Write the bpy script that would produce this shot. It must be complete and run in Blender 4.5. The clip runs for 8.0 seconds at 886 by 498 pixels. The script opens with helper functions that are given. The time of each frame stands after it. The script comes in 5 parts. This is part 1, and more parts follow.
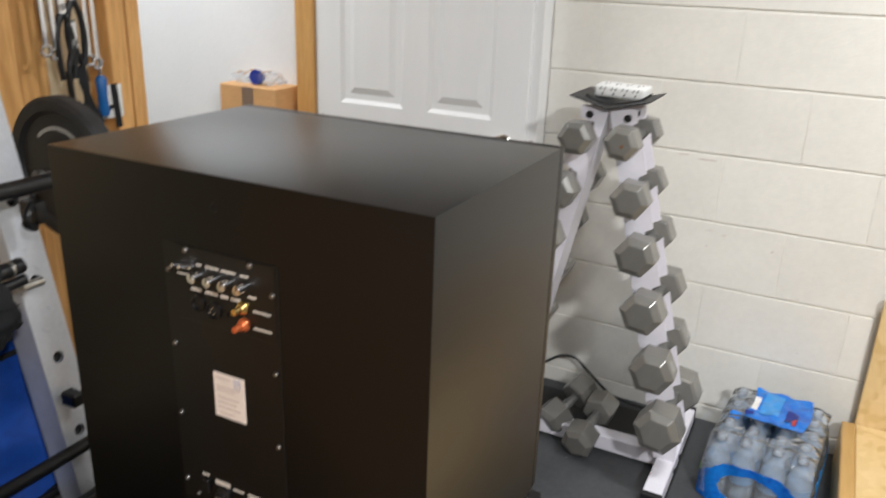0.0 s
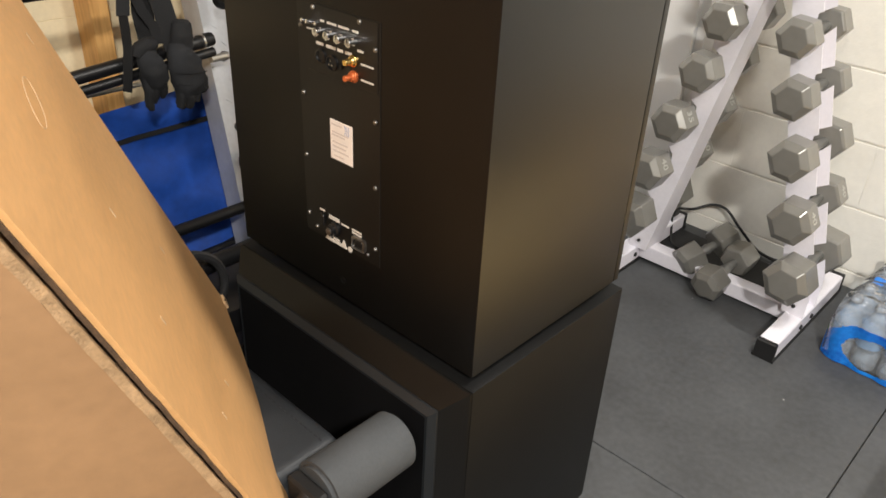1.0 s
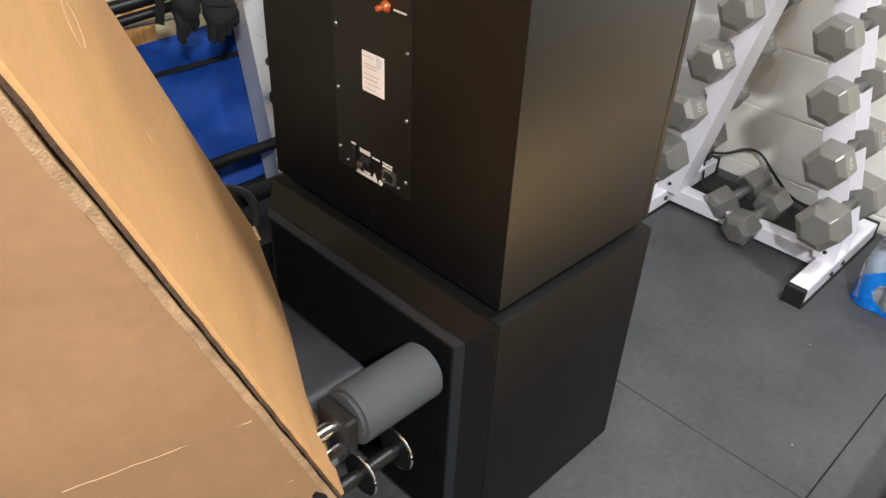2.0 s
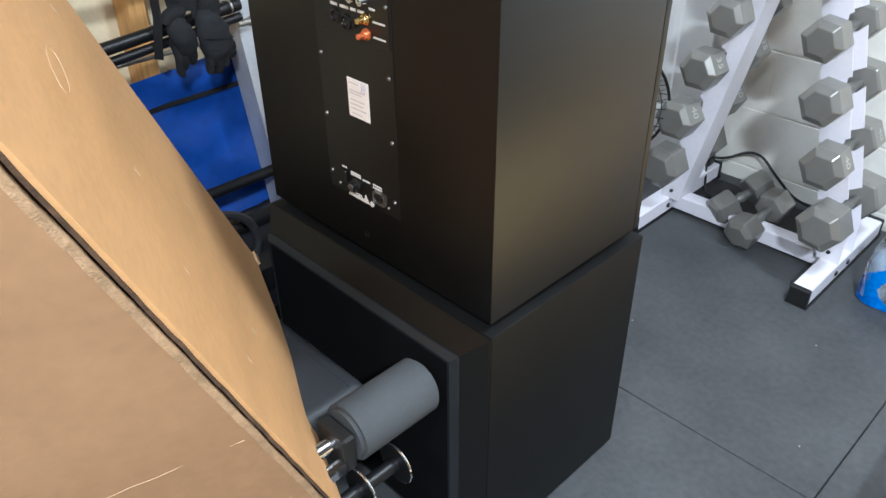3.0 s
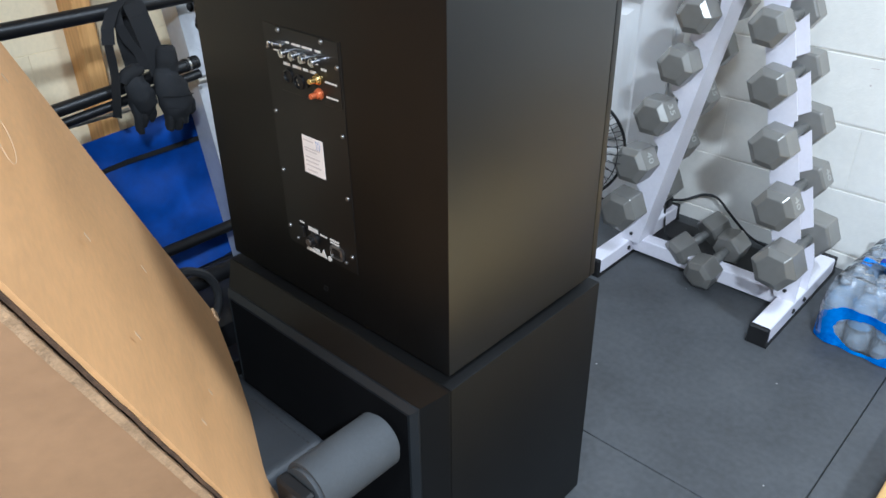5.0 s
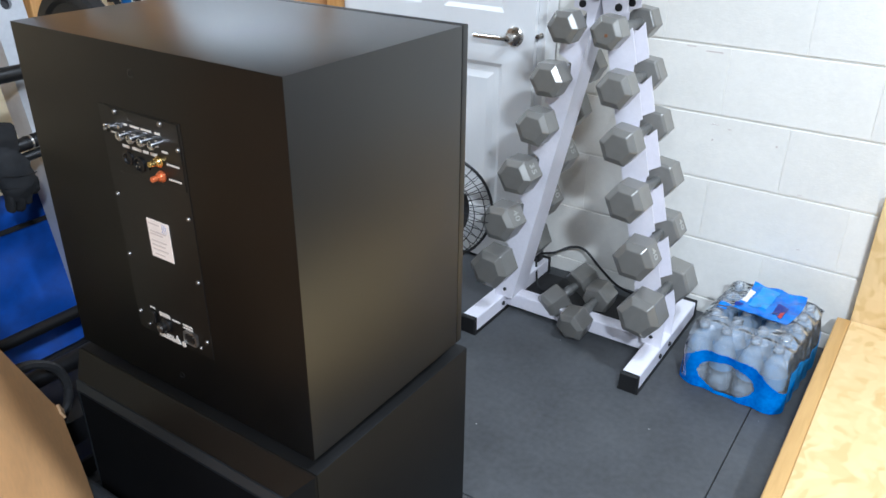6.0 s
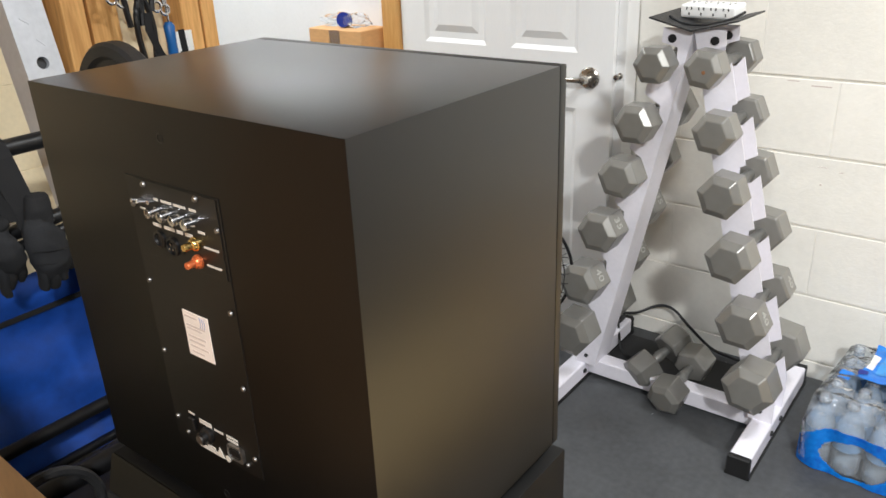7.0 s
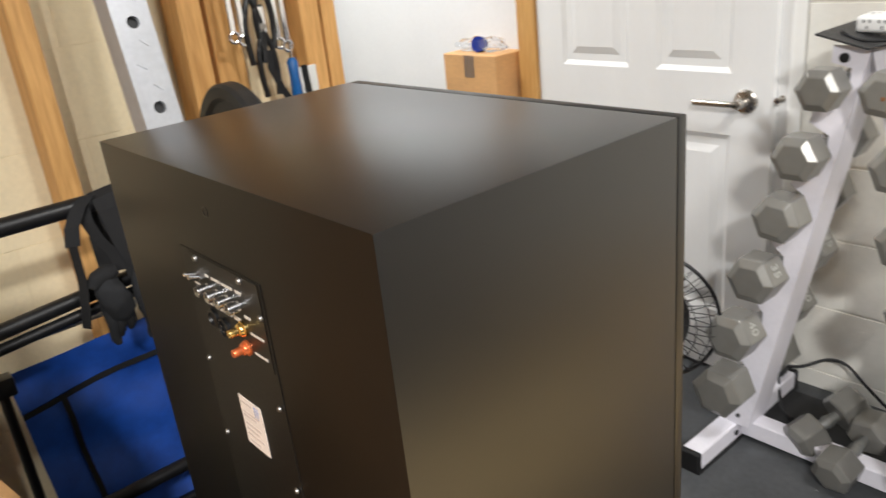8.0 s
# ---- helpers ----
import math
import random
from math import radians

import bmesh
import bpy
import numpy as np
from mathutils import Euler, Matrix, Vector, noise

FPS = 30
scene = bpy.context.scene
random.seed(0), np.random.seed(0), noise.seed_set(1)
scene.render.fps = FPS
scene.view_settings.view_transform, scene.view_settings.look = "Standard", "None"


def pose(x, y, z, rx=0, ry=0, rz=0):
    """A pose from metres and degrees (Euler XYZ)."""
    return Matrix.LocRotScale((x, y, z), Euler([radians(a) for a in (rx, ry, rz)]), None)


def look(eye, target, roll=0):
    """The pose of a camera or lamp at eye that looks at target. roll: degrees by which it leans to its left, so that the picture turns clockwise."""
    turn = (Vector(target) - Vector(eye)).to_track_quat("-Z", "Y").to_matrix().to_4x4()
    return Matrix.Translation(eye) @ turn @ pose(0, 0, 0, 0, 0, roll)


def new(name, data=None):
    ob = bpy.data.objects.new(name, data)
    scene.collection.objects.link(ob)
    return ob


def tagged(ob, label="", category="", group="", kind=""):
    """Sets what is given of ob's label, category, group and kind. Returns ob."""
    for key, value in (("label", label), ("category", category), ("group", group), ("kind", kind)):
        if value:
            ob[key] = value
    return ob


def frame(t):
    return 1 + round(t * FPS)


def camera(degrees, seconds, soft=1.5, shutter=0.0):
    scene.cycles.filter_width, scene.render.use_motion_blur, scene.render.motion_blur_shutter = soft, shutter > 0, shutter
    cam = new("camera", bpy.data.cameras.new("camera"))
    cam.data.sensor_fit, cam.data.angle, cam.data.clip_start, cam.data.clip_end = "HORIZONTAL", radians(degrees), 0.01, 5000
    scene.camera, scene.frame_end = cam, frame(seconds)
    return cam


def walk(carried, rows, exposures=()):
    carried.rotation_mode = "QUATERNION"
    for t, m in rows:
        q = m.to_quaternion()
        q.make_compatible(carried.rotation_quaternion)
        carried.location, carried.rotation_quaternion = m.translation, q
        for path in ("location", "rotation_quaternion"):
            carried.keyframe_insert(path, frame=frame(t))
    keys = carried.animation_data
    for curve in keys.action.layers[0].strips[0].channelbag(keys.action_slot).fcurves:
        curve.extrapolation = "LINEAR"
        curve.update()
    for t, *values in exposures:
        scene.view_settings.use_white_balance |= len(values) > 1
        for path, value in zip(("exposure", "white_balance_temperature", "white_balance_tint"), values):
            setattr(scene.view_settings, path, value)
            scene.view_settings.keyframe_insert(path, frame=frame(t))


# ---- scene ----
cam = camera(59.5, 8.0, shutter=0.2)
PATH = [
    (0, (0.328, -0.643, 1.348), (-0.507, 1.042, 0.669), 2.1),
    (0.1, (0.32, -0.639, 1.337), (-0.568, 0.989, 0.588), 2.9),
    (0.3, (0.369, -0.648, 1.32), (-0.63, 0.866, 0.478), 2.4),
    (0.5, (0.419, -0.661, 1.309), (-0.637, 0.772, 0.398), 3.2),
    (1, (0.543, -0.685, 1.292), (-0.602, 0.596, 0.269), 3.0),
    (1.5, (0.567, -0.695, 1.279), (-0.607, 0.512, 0.199), 3.4),
    (1.7, (0.55, -0.7, 1.278), (-0.598, 0.499, 0.162), 3.4),
    (2.8, (0.584, -0.686, 1.297), (-0.583, 0.471, 0.157), 0.4),
    (3, (0.599, -0.683, 1.3), (-0.591, 0.478, 0.189), -0.6),
    (3.5, (0.613, -0.679, 1.304), (-0.579, 0.507, 0.222), -1.0),
    (4, (0.611, -0.675, 1.303), (-0.574, 0.536, 0.241), -0.6),
    (5.3, (0.625, -0.664, 1.328), (-0.54, 0.633, 0.346), -1.1),
    (5.5, (0.64, -0.659, 1.334), (-0.48, 0.695, 0.377), -0.8),
    (6, (0.637, -0.619, 1.342), (-0.359, 0.864, 0.442), 0.6),
    (6.5, (0.542, -0.528, 1.317), (-0.472, 0.969, 0.463), 1.1),
    (7, (0.469, -0.464, 1.297), (-0.667, 0.976, 0.5), -2.4),
    (7.5, (0.434, -0.403, 1.285), (-0.714, 1.049, 0.527), -5.5),
    (8, (0.424, -0.284, 1.306), (-1.016, 0.89, 0.565), -6.3),
]
EXPOSURES = [(0, -0.55, 6200, 10), (0.5, -0.24, 6800, 10), (1.0, -0.18, 6800, 10), (1.7, -0.15, 6500, 10), (2.8, -0.05, 5500, 6), (3.5, -0.05, 5300, 5), (4.2, -0.10, 5250, 5),
             (5.5, -0.20, 5100, 6), (6.0, -0.20, 5250, 7), (6.5, -0.18, 5750, 8), (7.0, -0.18, 6200, 9), (7.5, -0.20, 6300, 9), (8.0, -0.17, 6400, 10)]
walk(cam, [(t, look(eye, target, roll)) for t, eye, target, roll in PATH], EXPOSURES)

# ---- world and lights ----
world = bpy.data.worlds.new("world")
scene.world = world
world.use_nodes = True
world.node_tree.nodes["Background"].inputs[0].default_value = (0.5, 0.55, 0.6, 1)
world.node_tree.nodes["Background"].inputs[1].default_value = 0.02


def ceiling_lamp(x, y, z, sx, sy, power, color):
    data = bpy.data.lights.new("ceiling_light", "AREA")
    data.shape, data.size, data.size_y = "RECTANGLE", sx, sy
    data.energy, data.color = power, color
    ob = new("ceiling_light", data)
    ob.matrix_world = pose(x, y, z)
    return ob


ceiling_lamp(1.66, -1.30, 2.40, 0.22, 0.22, 165, (1.0, 0.98, 0.95))
ceiling_lamp(0.83, -1.85, 2.40, 0.25, 0.25, 38, (1.0, 0.98, 0.95))
ceiling_lamp(0.85, 0.75, 2.42, 0.30, 0.30, 45, (1.0, 0.98, 0.95))
ceiling_lamp(-2.05, 0.95, 2.42, 0.40, 0.40, 44, (0.97, 0.99, 1.0))


# ---- materials ----
def material(name, color, rough=0.6, metal=0.0, vary=0.15, scale=8.0, fine=90.0, bump=0.0, bump_scale=200.0,
             second=None, piece=0.0, spec=0.5, stretch=(1, 1, 1), rough_vary=0.08, coat=0.0):
    """A surface with broad and fine variation of colour and gloss, at real size, and fine relief."""
    m = bpy.data.materials.new(name)
    m.use_nodes = True
    nt = m.node_tree
    b = nt.nodes["Principled BSDF"]
    tc = nt.nodes.new("ShaderNodeTexCoord")
    mp = nt.nodes.new("ShaderNodeMapping")
    mp.inputs["Scale"].default_value = stretch
    nt.links.new(tc.outputs["Object"], mp.inputs[0])
    broad = nt.nodes.new("ShaderNodeTexNoise")
    broad.inputs["Scale"].default_value, broad.inputs["Detail"].default_value = scale, 6
    small = nt.nodes.new("ShaderNodeTexNoise")
    small.inputs["Scale"].default_value, small.inputs["Detail"].default_value = fine, 4
    for n in (broad, small):
        nt.links.new(mp.outputs[0], n.inputs["Vector"])
    dark = second if second else tuple(c * (1 - 2 * vary) for c in color)
    light = color if second else tuple(min(1, c * (1 + vary)) for c in color)
    add = nt.nodes.new("ShaderNodeMath")
    add.operation = "MULTIPLY_ADD"
    nt.links.new(small.outputs[0], add.inputs[0])
    add.inputs[1].default_value = 0.45
    half = nt.nodes.new("ShaderNodeMath")
    half.operation = "MULTIPLY"
    nt.links.new(broad.outputs[0], half.inputs[0])
    half.inputs[1].default_value = 0.7
    nt.links.new(half.outputs[0], add.inputs[2])
    ramp = nt.nodes.new("ShaderNodeValToRGB")
    ramp.color_ramp.elements[0].position, ramp.color_ramp.elements[1].position = 0.38, 0.75
    ramp.color_ramp.elements[0].color, ramp.color_ramp.elements[1].color = (*dark, 1), (*light, 1)
    nt.links.new(add.outputs[0], ramp.inputs[0])
    out = ramp.outputs[0]
    if piece:
        info = nt.nodes.new("ShaderNodeObjectInfo")
        rng = nt.nodes.new("ShaderNodeMapRange")
        rng.inputs["To Min"].default_value, rng.inputs["To Max"].default_value = 1 - piece, 1 + piece
        nt.links.new(info.outputs["Random"], rng.inputs["Value"])
        hsv = nt.nodes.new("ShaderNodeHueSaturation")
        nt.links.new(rng.outputs[0], hsv.inputs["Value"])
        nt.links.new(out, hsv.inputs["Color"])
        out = hsv.outputs[0]
    nt.links.new(out, b.inputs["Base Color"])
    rr = nt.nodes.new("ShaderNodeMapRange")
    rr.inputs["To Min"].default_value, rr.inputs["To Max"].default_value = max(0.02, rough - rough_vary), min(1, rough + rough_vary)
    nt.links.new(small.outputs[0], rr.inputs["Value"])
    nt.links.new(rr.outputs[0], b.inputs["Roughness"])
    b.inputs["Metallic"].default_value = metal
    b.inputs["Specular IOR Level"].default_value = spec
    b.inputs["Coat Weight"].default_value = coat
    if bump:
        bn = nt.nodes.new("ShaderNodeTexNoise")
        bn.inputs["Scale"].default_value, bn.inputs["Detail"].default_value = bump_scale, 5
        nt.links.new(mp.outputs[0], bn.inputs["Vector"])
        bp = nt.nodes.new("ShaderNodeBump")
        bp.inputs["Strength"].default_value, bp.inputs["Distance"].default_value = bump, 0.002
        nt.links.new(bn.outputs[0], bp.inputs["Height"])
        nt.links.new(bp.outputs[0], b.inputs["Normal"])
    return m


def speckled(name, base, speck):
    """Recycled rubber: a dark ground with scuffs and sparse pale crumbs."""
    m = material(name, base, rough=0.62, vary=0.22, scale=3.0, fine=60, bump=0.25, bump_scale=420, rough_vary=0.12, spec=0.5)
    nt = m.node_tree
    b = nt.nodes["Principled BSDF"]
    old = b.inputs["Base Color"].links[0].from_socket
    tc = nt.nodes.new("ShaderNodeTexCoord")
    vo = nt.nodes.new("ShaderNodeTexVoronoi")
    vo.inputs["Scale"].default_value = 26
    nt.links.new(tc.outputs["Object"], vo.inputs["Vector"])
    near = nt.nodes.new("ShaderNodeMath")
    near.operation, near.inputs[1].default_value = "LESS_THAN", 0.055
    nt.links.new(vo.outputs["Distance"], near.inputs[0])
    pick = nt.nodes.new("ShaderNodeMath")
    pick.operation, pick.inputs[1].default_value = "GREATER_THAN", 0.86
    sep = nt.nodes.new("ShaderNodeSeparateColor")
    nt.links.new(vo.outputs["Color"], sep.inputs[0])
    nt.links.new(sep.outputs[0], pick.inputs[0])
    both = nt.nodes.new("ShaderNodeMath")
    both.operation = "MULTIPLY"
    nt.links.new(near.outputs[0], both.inputs[0])
    nt.links.new(pick.outputs[0], both.inputs[1])
    mix = nt.nodes.new("ShaderNodeMix")
    mix.data_type = "RGBA"
    nt.links.new(both.outputs[0], mix.inputs["Factor"])
    nt.links.new(old, mix.inputs["A"])
    mix.inputs["B"].default_value = (*speck, 1)
    nt.links.new(mix.outputs["Result"], b.inputs["Base Color"])
    return m


def flake_board(name):
    """Oriented strand board: overlapping pale and brown flakes."""
    m = material(name, (0.68, 0.46, 0.2), rough=0.55, vary=0.12, bump=0.25, bump_scale=90)
    nt = m.node_tree
    b = nt.nodes["Principled BSDF"]
    tc = nt.nodes.new("ShaderNodeTexCoord")
    noise_w = nt.nodes.new("ShaderNodeTexNoise")
    noise_w.inputs["Scale"].default_value = 9
    warp = nt.nodes.new("ShaderNodeVectorMath")
    warp.operation = "MULTIPLY_ADD"
    warp.inputs[1].default_value = (0.16, 0.16, 0.16)
    nt.links.new(tc.outputs["Object"], noise_w.inputs["Vector"])
    nt.links.new(noise_w.outputs["Color"], warp.inputs[0])
    nt.links.new(tc.outputs["Object"], warp.inputs[2])
    mp = nt.nodes.new("ShaderNodeMapping")
    mp.inputs["Scale"].default_value = (40, 17, 30)
    mp.inputs["Rotation"].default_value = (0.2, 0.3, 0.5)
    nt.links.new(warp.outputs[0], mp.inputs[0])
    vo = nt.nodes.new("ShaderNodeTexVoronoi")
    vo.inputs["Scale"].default_value = 1.0
    vo.feature, vo.inputs["Smoothness"].default_value = "SMOOTH_F1", 0.6
    nt.links.new(mp.outputs[0], vo.inputs["Vector"])
    sep = nt.nodes.new("ShaderNodeSeparateColor")
    nt.links.new(vo.outputs["Color"], sep.inputs[0])
    ramp = nt.nodes.new("ShaderNodeValToRGB")
    ramp.color_ramp.elements[0].color, ramp.color_ramp.elements[1].color = (0.62, 0.42, 0.17, 1), (0.78, 0.58, 0.30, 1)
    e = ramp.color_ramp.elements.new(0.35)
    e.color = (0.71, 0.51, 0.24, 1)
    nt.links.new(sep.outputs[0], ramp.inputs[0])
    nt.links.new(ramp.outputs[0], b.inputs["Base Color"])
    return m


def film(name, tint, clear, rough=0.08, ior=1.3):
    """Thin clear plastic: light passes, with a glossy skin stronger at grazing angles."""
    m = bpy.data.materials.new(name)
    m.use_nodes = True
    nt = m.node_tree
    nt.nodes.remove(nt.nodes["Principled BSDF"])
    out = nt.nodes["Material Output"]
    tr = nt.nodes.new("ShaderNodeBsdfTransparent")
    tr.inputs[0].default_value = (*tint, 1)
    df = nt.nodes.new("ShaderNodeBsdfDiffuse")
    df.inputs[0].default_value = (*[c * 0.9 for c in tint], 1)
    gl = nt.nodes.new("ShaderNodeBsdfGlossy")
    gl.inputs["Roughness"].default_value = rough
    fr = nt.nodes.new("ShaderNodeFresnel")
    fr.inputs[0].default_value = ior
    m1, m2 = nt.nodes.new("ShaderNodeMixShader"), nt.nodes.new("ShaderNodeMixShader")
    m1.inputs[0].default_value = clear
    nt.links.new(df.outputs[0], m1.inputs[1])
    nt.links.new(tr.outputs[0], m1.inputs[2])
    nt.links.new(fr.outputs[0], m2.inputs[0])
    nt.links.new(m1.outputs[0], m2.inputs[1])
    nt.links.new(gl.outputs[0], m2.inputs[2])
    nt.links.new(m2.outputs[0], out.inputs[0])
    tc = nt.nodes.new("ShaderNodeTexCoord")
    nz = nt.nodes.new("ShaderNodeTexNoise")
    nz.inputs["Scale"].default_value = 45
    bp = nt.nodes.new("ShaderNodeBump")
    bp.inputs["Strength"].default_value, bp.inputs["Distance"].default_value = 0.7, 0.006
    nt.links.new(tc.outputs["Object"], nz.inputs["Vector"])
    nt.links.new(nz.outputs[0], bp.inputs["Height"])
    nt.links.new(bp.outputs[0], gl.inputs["Normal"])
    return m


BLOCK = material("painted_block", (0.80, 0.78, 0.72), rough=0.5, vary=0.03, scale=5, fine=60, bump=0.35, bump_scale=130, piece=0.02)
MORTAR = material("painted_mortar", (0.79, 0.77, 0.71), rough=0.6, vary=0.04, bump=0.4, bump_scale=150)
CREAM = material("cream_block", (0.82, 0.70, 0.47), rough=0.6, vary=0.05, scale=4, bump=0.3, bump_scale=120, piece=0.02)
WHITE_WALL = material("white_drywall", (0.80, 0.80, 0.80), rough=0.6, vary=0.02, scale=3, bump=0.1)
UNSEEN_DARK = material("unseen_dark", (0.07, 0.062, 0.055), rough=0.7, vary=0.06, scale=2)
JOIST_CEIL = material("ceiling_paint", (0.52, 0.50, 0.47), rough=0.7, vary=0.06, scale=2)
DOOR_WHITE = material("door_paint", (0.82, 0.82, 0.81), rough=0.35, vary=0.015, scale=3, bump=0.12, bump_scale=60, stretch=(4, 4, 0.6))
PINE = material("pine", (0.80, 0.45, 0.16), rough=0.55, second=(0.52, 0.26, 0.075), scale=10, fine=30, stretch=(6, 6, 0.5), bump=0.2, bump_scale=60, piece=0.08)
PINE_TRIM = material("pine_trim", (0.66, 0.38, 0.13), rough=0.5, second=(0.5, 0.25, 0.07), scale=10, fine=30, stretch=(6, 6, 0.5), bump=0.2, bump_scale=60)
PINE_EDGE = material("pine_edge", (0.58, 0.36, 0.13), rough=0.5, second=(0.50, 0.30, 0.10), scale=10, fine=30, stretch=(6, 0.5, 6), bump=0.2, bump_scale=60)
OSB = flake_board("strand_board")
RUBBER = speckled("rubber_mat", (0.064, 0.067, 0.071), (0.4, 0.4, 0.4))
BLACK_RUBBER = material("black_rubber", (0.007, 0.007, 0.0075), rough=0.6, vary=0.2, bump=0.1)
LAMINATE = material("black_laminate", (0.0035, 0.0033, 0.003), rough=0.42, vary=0.12, scale=14, fine=300, bump=0.03, bump_scale=900, rough_vary=0.03, spec=1.0)


def grained(m, amount):
    """Sheen drawn out across an upright grain; the grain follows the mesh's own UV map."""
    nt = m.node_tree
    t = nt.nodes.new("ShaderNodeTangent")
    t.direction_type, t.uv_map = "UV_MAP", "grain"
    b = nt.nodes["Principled BSDF"]
    nt.links.new(t.outputs[0], b.inputs["Tangent"])
    b.inputs["Anisotropic"].default_value = amount
    b.inputs["IOR"].default_value = 1.54


def grain_map(bm):
    uv = bm.loops.layers.uv.new("grain")
    bm.normal_update()
    for f in bm.faces:
        n = [abs(c) for c in f.normal]
        a, b = ((1, 2), (0, 2), (1, 0))[n.index(max(n))]
        for l in f.loops:
            l[uv].uv = (l.vert.co[a], l.vert.co[b])
    return bm


grained(LAMINATE, 0.7)
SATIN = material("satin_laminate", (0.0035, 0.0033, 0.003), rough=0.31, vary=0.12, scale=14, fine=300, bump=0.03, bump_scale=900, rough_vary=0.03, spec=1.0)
BACK_BOARD = material("back_board", (0.0032, 0.003, 0.0028), rough=0.4, vary=0.12, scale=14, fine=300, bump=0.03, bump_scale=900, rough_vary=0.03, spec=0.34)
VINYL_WRAP = material("matt_vinyl", (0.0045, 0.0045, 0.0045), rough=0.5, vary=0.12, scale=14, fine=300, bump=0.05, bump_scale=900, rough_vary=0.03, spec=0.26)

AMP_PLATE = material("amplifier_plate", (0.004, 0.004, 0.004), rough=0.40, vary=0.15, fine=400, bump=0.05, bump_scale=1200, spec=0.5)
CLOTH = material("grille_cloth", (0.0025, 0.0025, 0.003), rough=0.95, vary=0.2, fine=500, bump=0.4, bump_scale=1500, spec=0.1)
GRILLE_EDGE = material("grille_frame", (0.010, 0.012, 0.014), rough=0.5, vary=0.1, bump=0.1, bump_scale=900)
VINYL = material("bench_vinyl", (0.024, 0.027, 0.031), rough=0.5, vary=0.12, scale=20, bump=0.35, bump_scale=450)
FOAM = material("grey_foam", (0.052, 0.056, 0.060), rough=0.8, vary=0.12, scale=12, fine=200, bump=0.35, bump_scale=350)
CHROME = material("chrome", (0.8, 0.8, 0.82), rough=0.12, metal=1.0, vary=0.03)
NICKEL = material("brushed_nickel", (0.55, 0.52, 0.48), rough=0.28, metal=1.0, vary=0.05)
STEEL_KNOB = material("bright_knob", (0.85, 0.85, 0.86), rough=0.2, metal=1.0, vary=0.03)
SCREW = material("screw_steel", (0.36, 0.35, 0.34), rough=0.42, metal=1.0, vary=0.1)
GOLD = material("gold_plate", (0.85, 0.6, 0.22), rough=0.25, metal=1.0, vary=0.05)
RED_RING = material("red_gold_plate", (0.85, 0.22, 0.08), rough=0.3, metal=0.7, vary=0.05)
BLACK_PLASTIC = material("black_plastic", (0.006, 0.006, 0.0065), rough=0.4, vary=0.1, bump=0.05)
PRINT = material("white_print", (0.62, 0.58, 0.52), rough=0.6, vary=0.05)
STICKER = material("paper_label", (0.80, 0.72, 0.66), rough=0.55, vary=0.03, scale=30)
STICKER_INK = material("label_ink", (0.58, 0.50, 0.46), rough=0.6, vary=0.05)
STICKER_BLUE = material("label_blue", (0.25, 0.28, 0.42), rough=0.6, vary=0.05)
BLACK_TUBE = material("black_enamel", (0.006, 0.006, 0.007), rough=0.42, vary=0.15, scale=20, bump=0.05)
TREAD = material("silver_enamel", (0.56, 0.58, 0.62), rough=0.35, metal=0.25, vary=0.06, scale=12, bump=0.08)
WHITE_STEEL = material("white_powdercoat", (0.78, 0.76, 0.82), rough=0.4, vary=0.03, scale=6, bump=0.06, bump_scale=300)
HEX_GREY = material("grey_hammertone", (0.245, 0.24, 0.222), rough=0.29, rough_vary=0.02, second=(0.215, 0.208, 0.19), scale=9, fine=40, bump=0.02, bump_scale=120, piece=0.12, metal=0.35, spec=0.6)
WORN_STEEL = material("worn_steel", (0.5, 0.48, 0.44), rough=0.3, metal=0.8, vary=0.15)
RUST = material("rust", (0.30, 0.13, 0.05), rough=0.8, vary=0.3, fine=150)
HANDLE = material("dumbbell_handle", (0.20, 0.20, 0.19), rough=0.4, metal=0.4, vary=0.15, bump=0.2, bump_scale=700)
NUMERAL = material("raised_numeral", (0.50, 0.50, 0.47), rough=0.4, vary=0.1, metal=0.2)
BLUE_CLOTH = material("blue_polyester", (0.009, 0.072, 0.40), rough=0.6, vary=0.18, scale=6, fine=40, bump=0.5, bump_scale=14)
BLACK_CLOTH = material("black_webbing", (0.008, 0.008, 0.009), rough=0.85, vary=0.2, fine=250, bump=0.5, bump_scale=500)
GLOVE_GREY = material("glove_fabric", (0.013, 0.0138, 0.016), rough=0.85, vary=0.25, scale=20, fine=200, bump=0.5, bump_scale=350)
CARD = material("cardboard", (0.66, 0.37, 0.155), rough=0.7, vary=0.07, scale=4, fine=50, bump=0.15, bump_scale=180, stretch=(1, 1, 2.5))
# Same cardboard, darkened: the front panel's shade is in its colour.
CARD_SHADED = material("cardboard_shaded", (0.36, 0.205, 0.10), rough=0.75, vary=0.07, scale=5, fine=60, bump=0.15, bump_scale=180)
CARD_EDGE = material("cardboard_edge", (0.44, 0.28, 0.15), rough=0.8, vary=0.2, scale=40, fine=300, bump=0.6, bump_scale=500)
CARD_DARK = material("dark_cardboard", (0.10, 0.055, 0.028), rough=0.9, vary=0.3, scale=60, fine=400, bump=0.6, bump_scale=600)
CREASE = material("crease_fibre", (0.58, 0.40, 0.24), rough=0.8, vary=0.1)
TAPE = film("clear_tape", (0.98, 0.93, 0.82), 0.85, 0.12)
CLEAR = film("clear_bottle", (0.84, 0.92, 1.0), 0.78, 0.06, 1.40)
BAND_FILM = film("printed_band", (0.45, 0.70, 0.98), 0.60, 0.2)
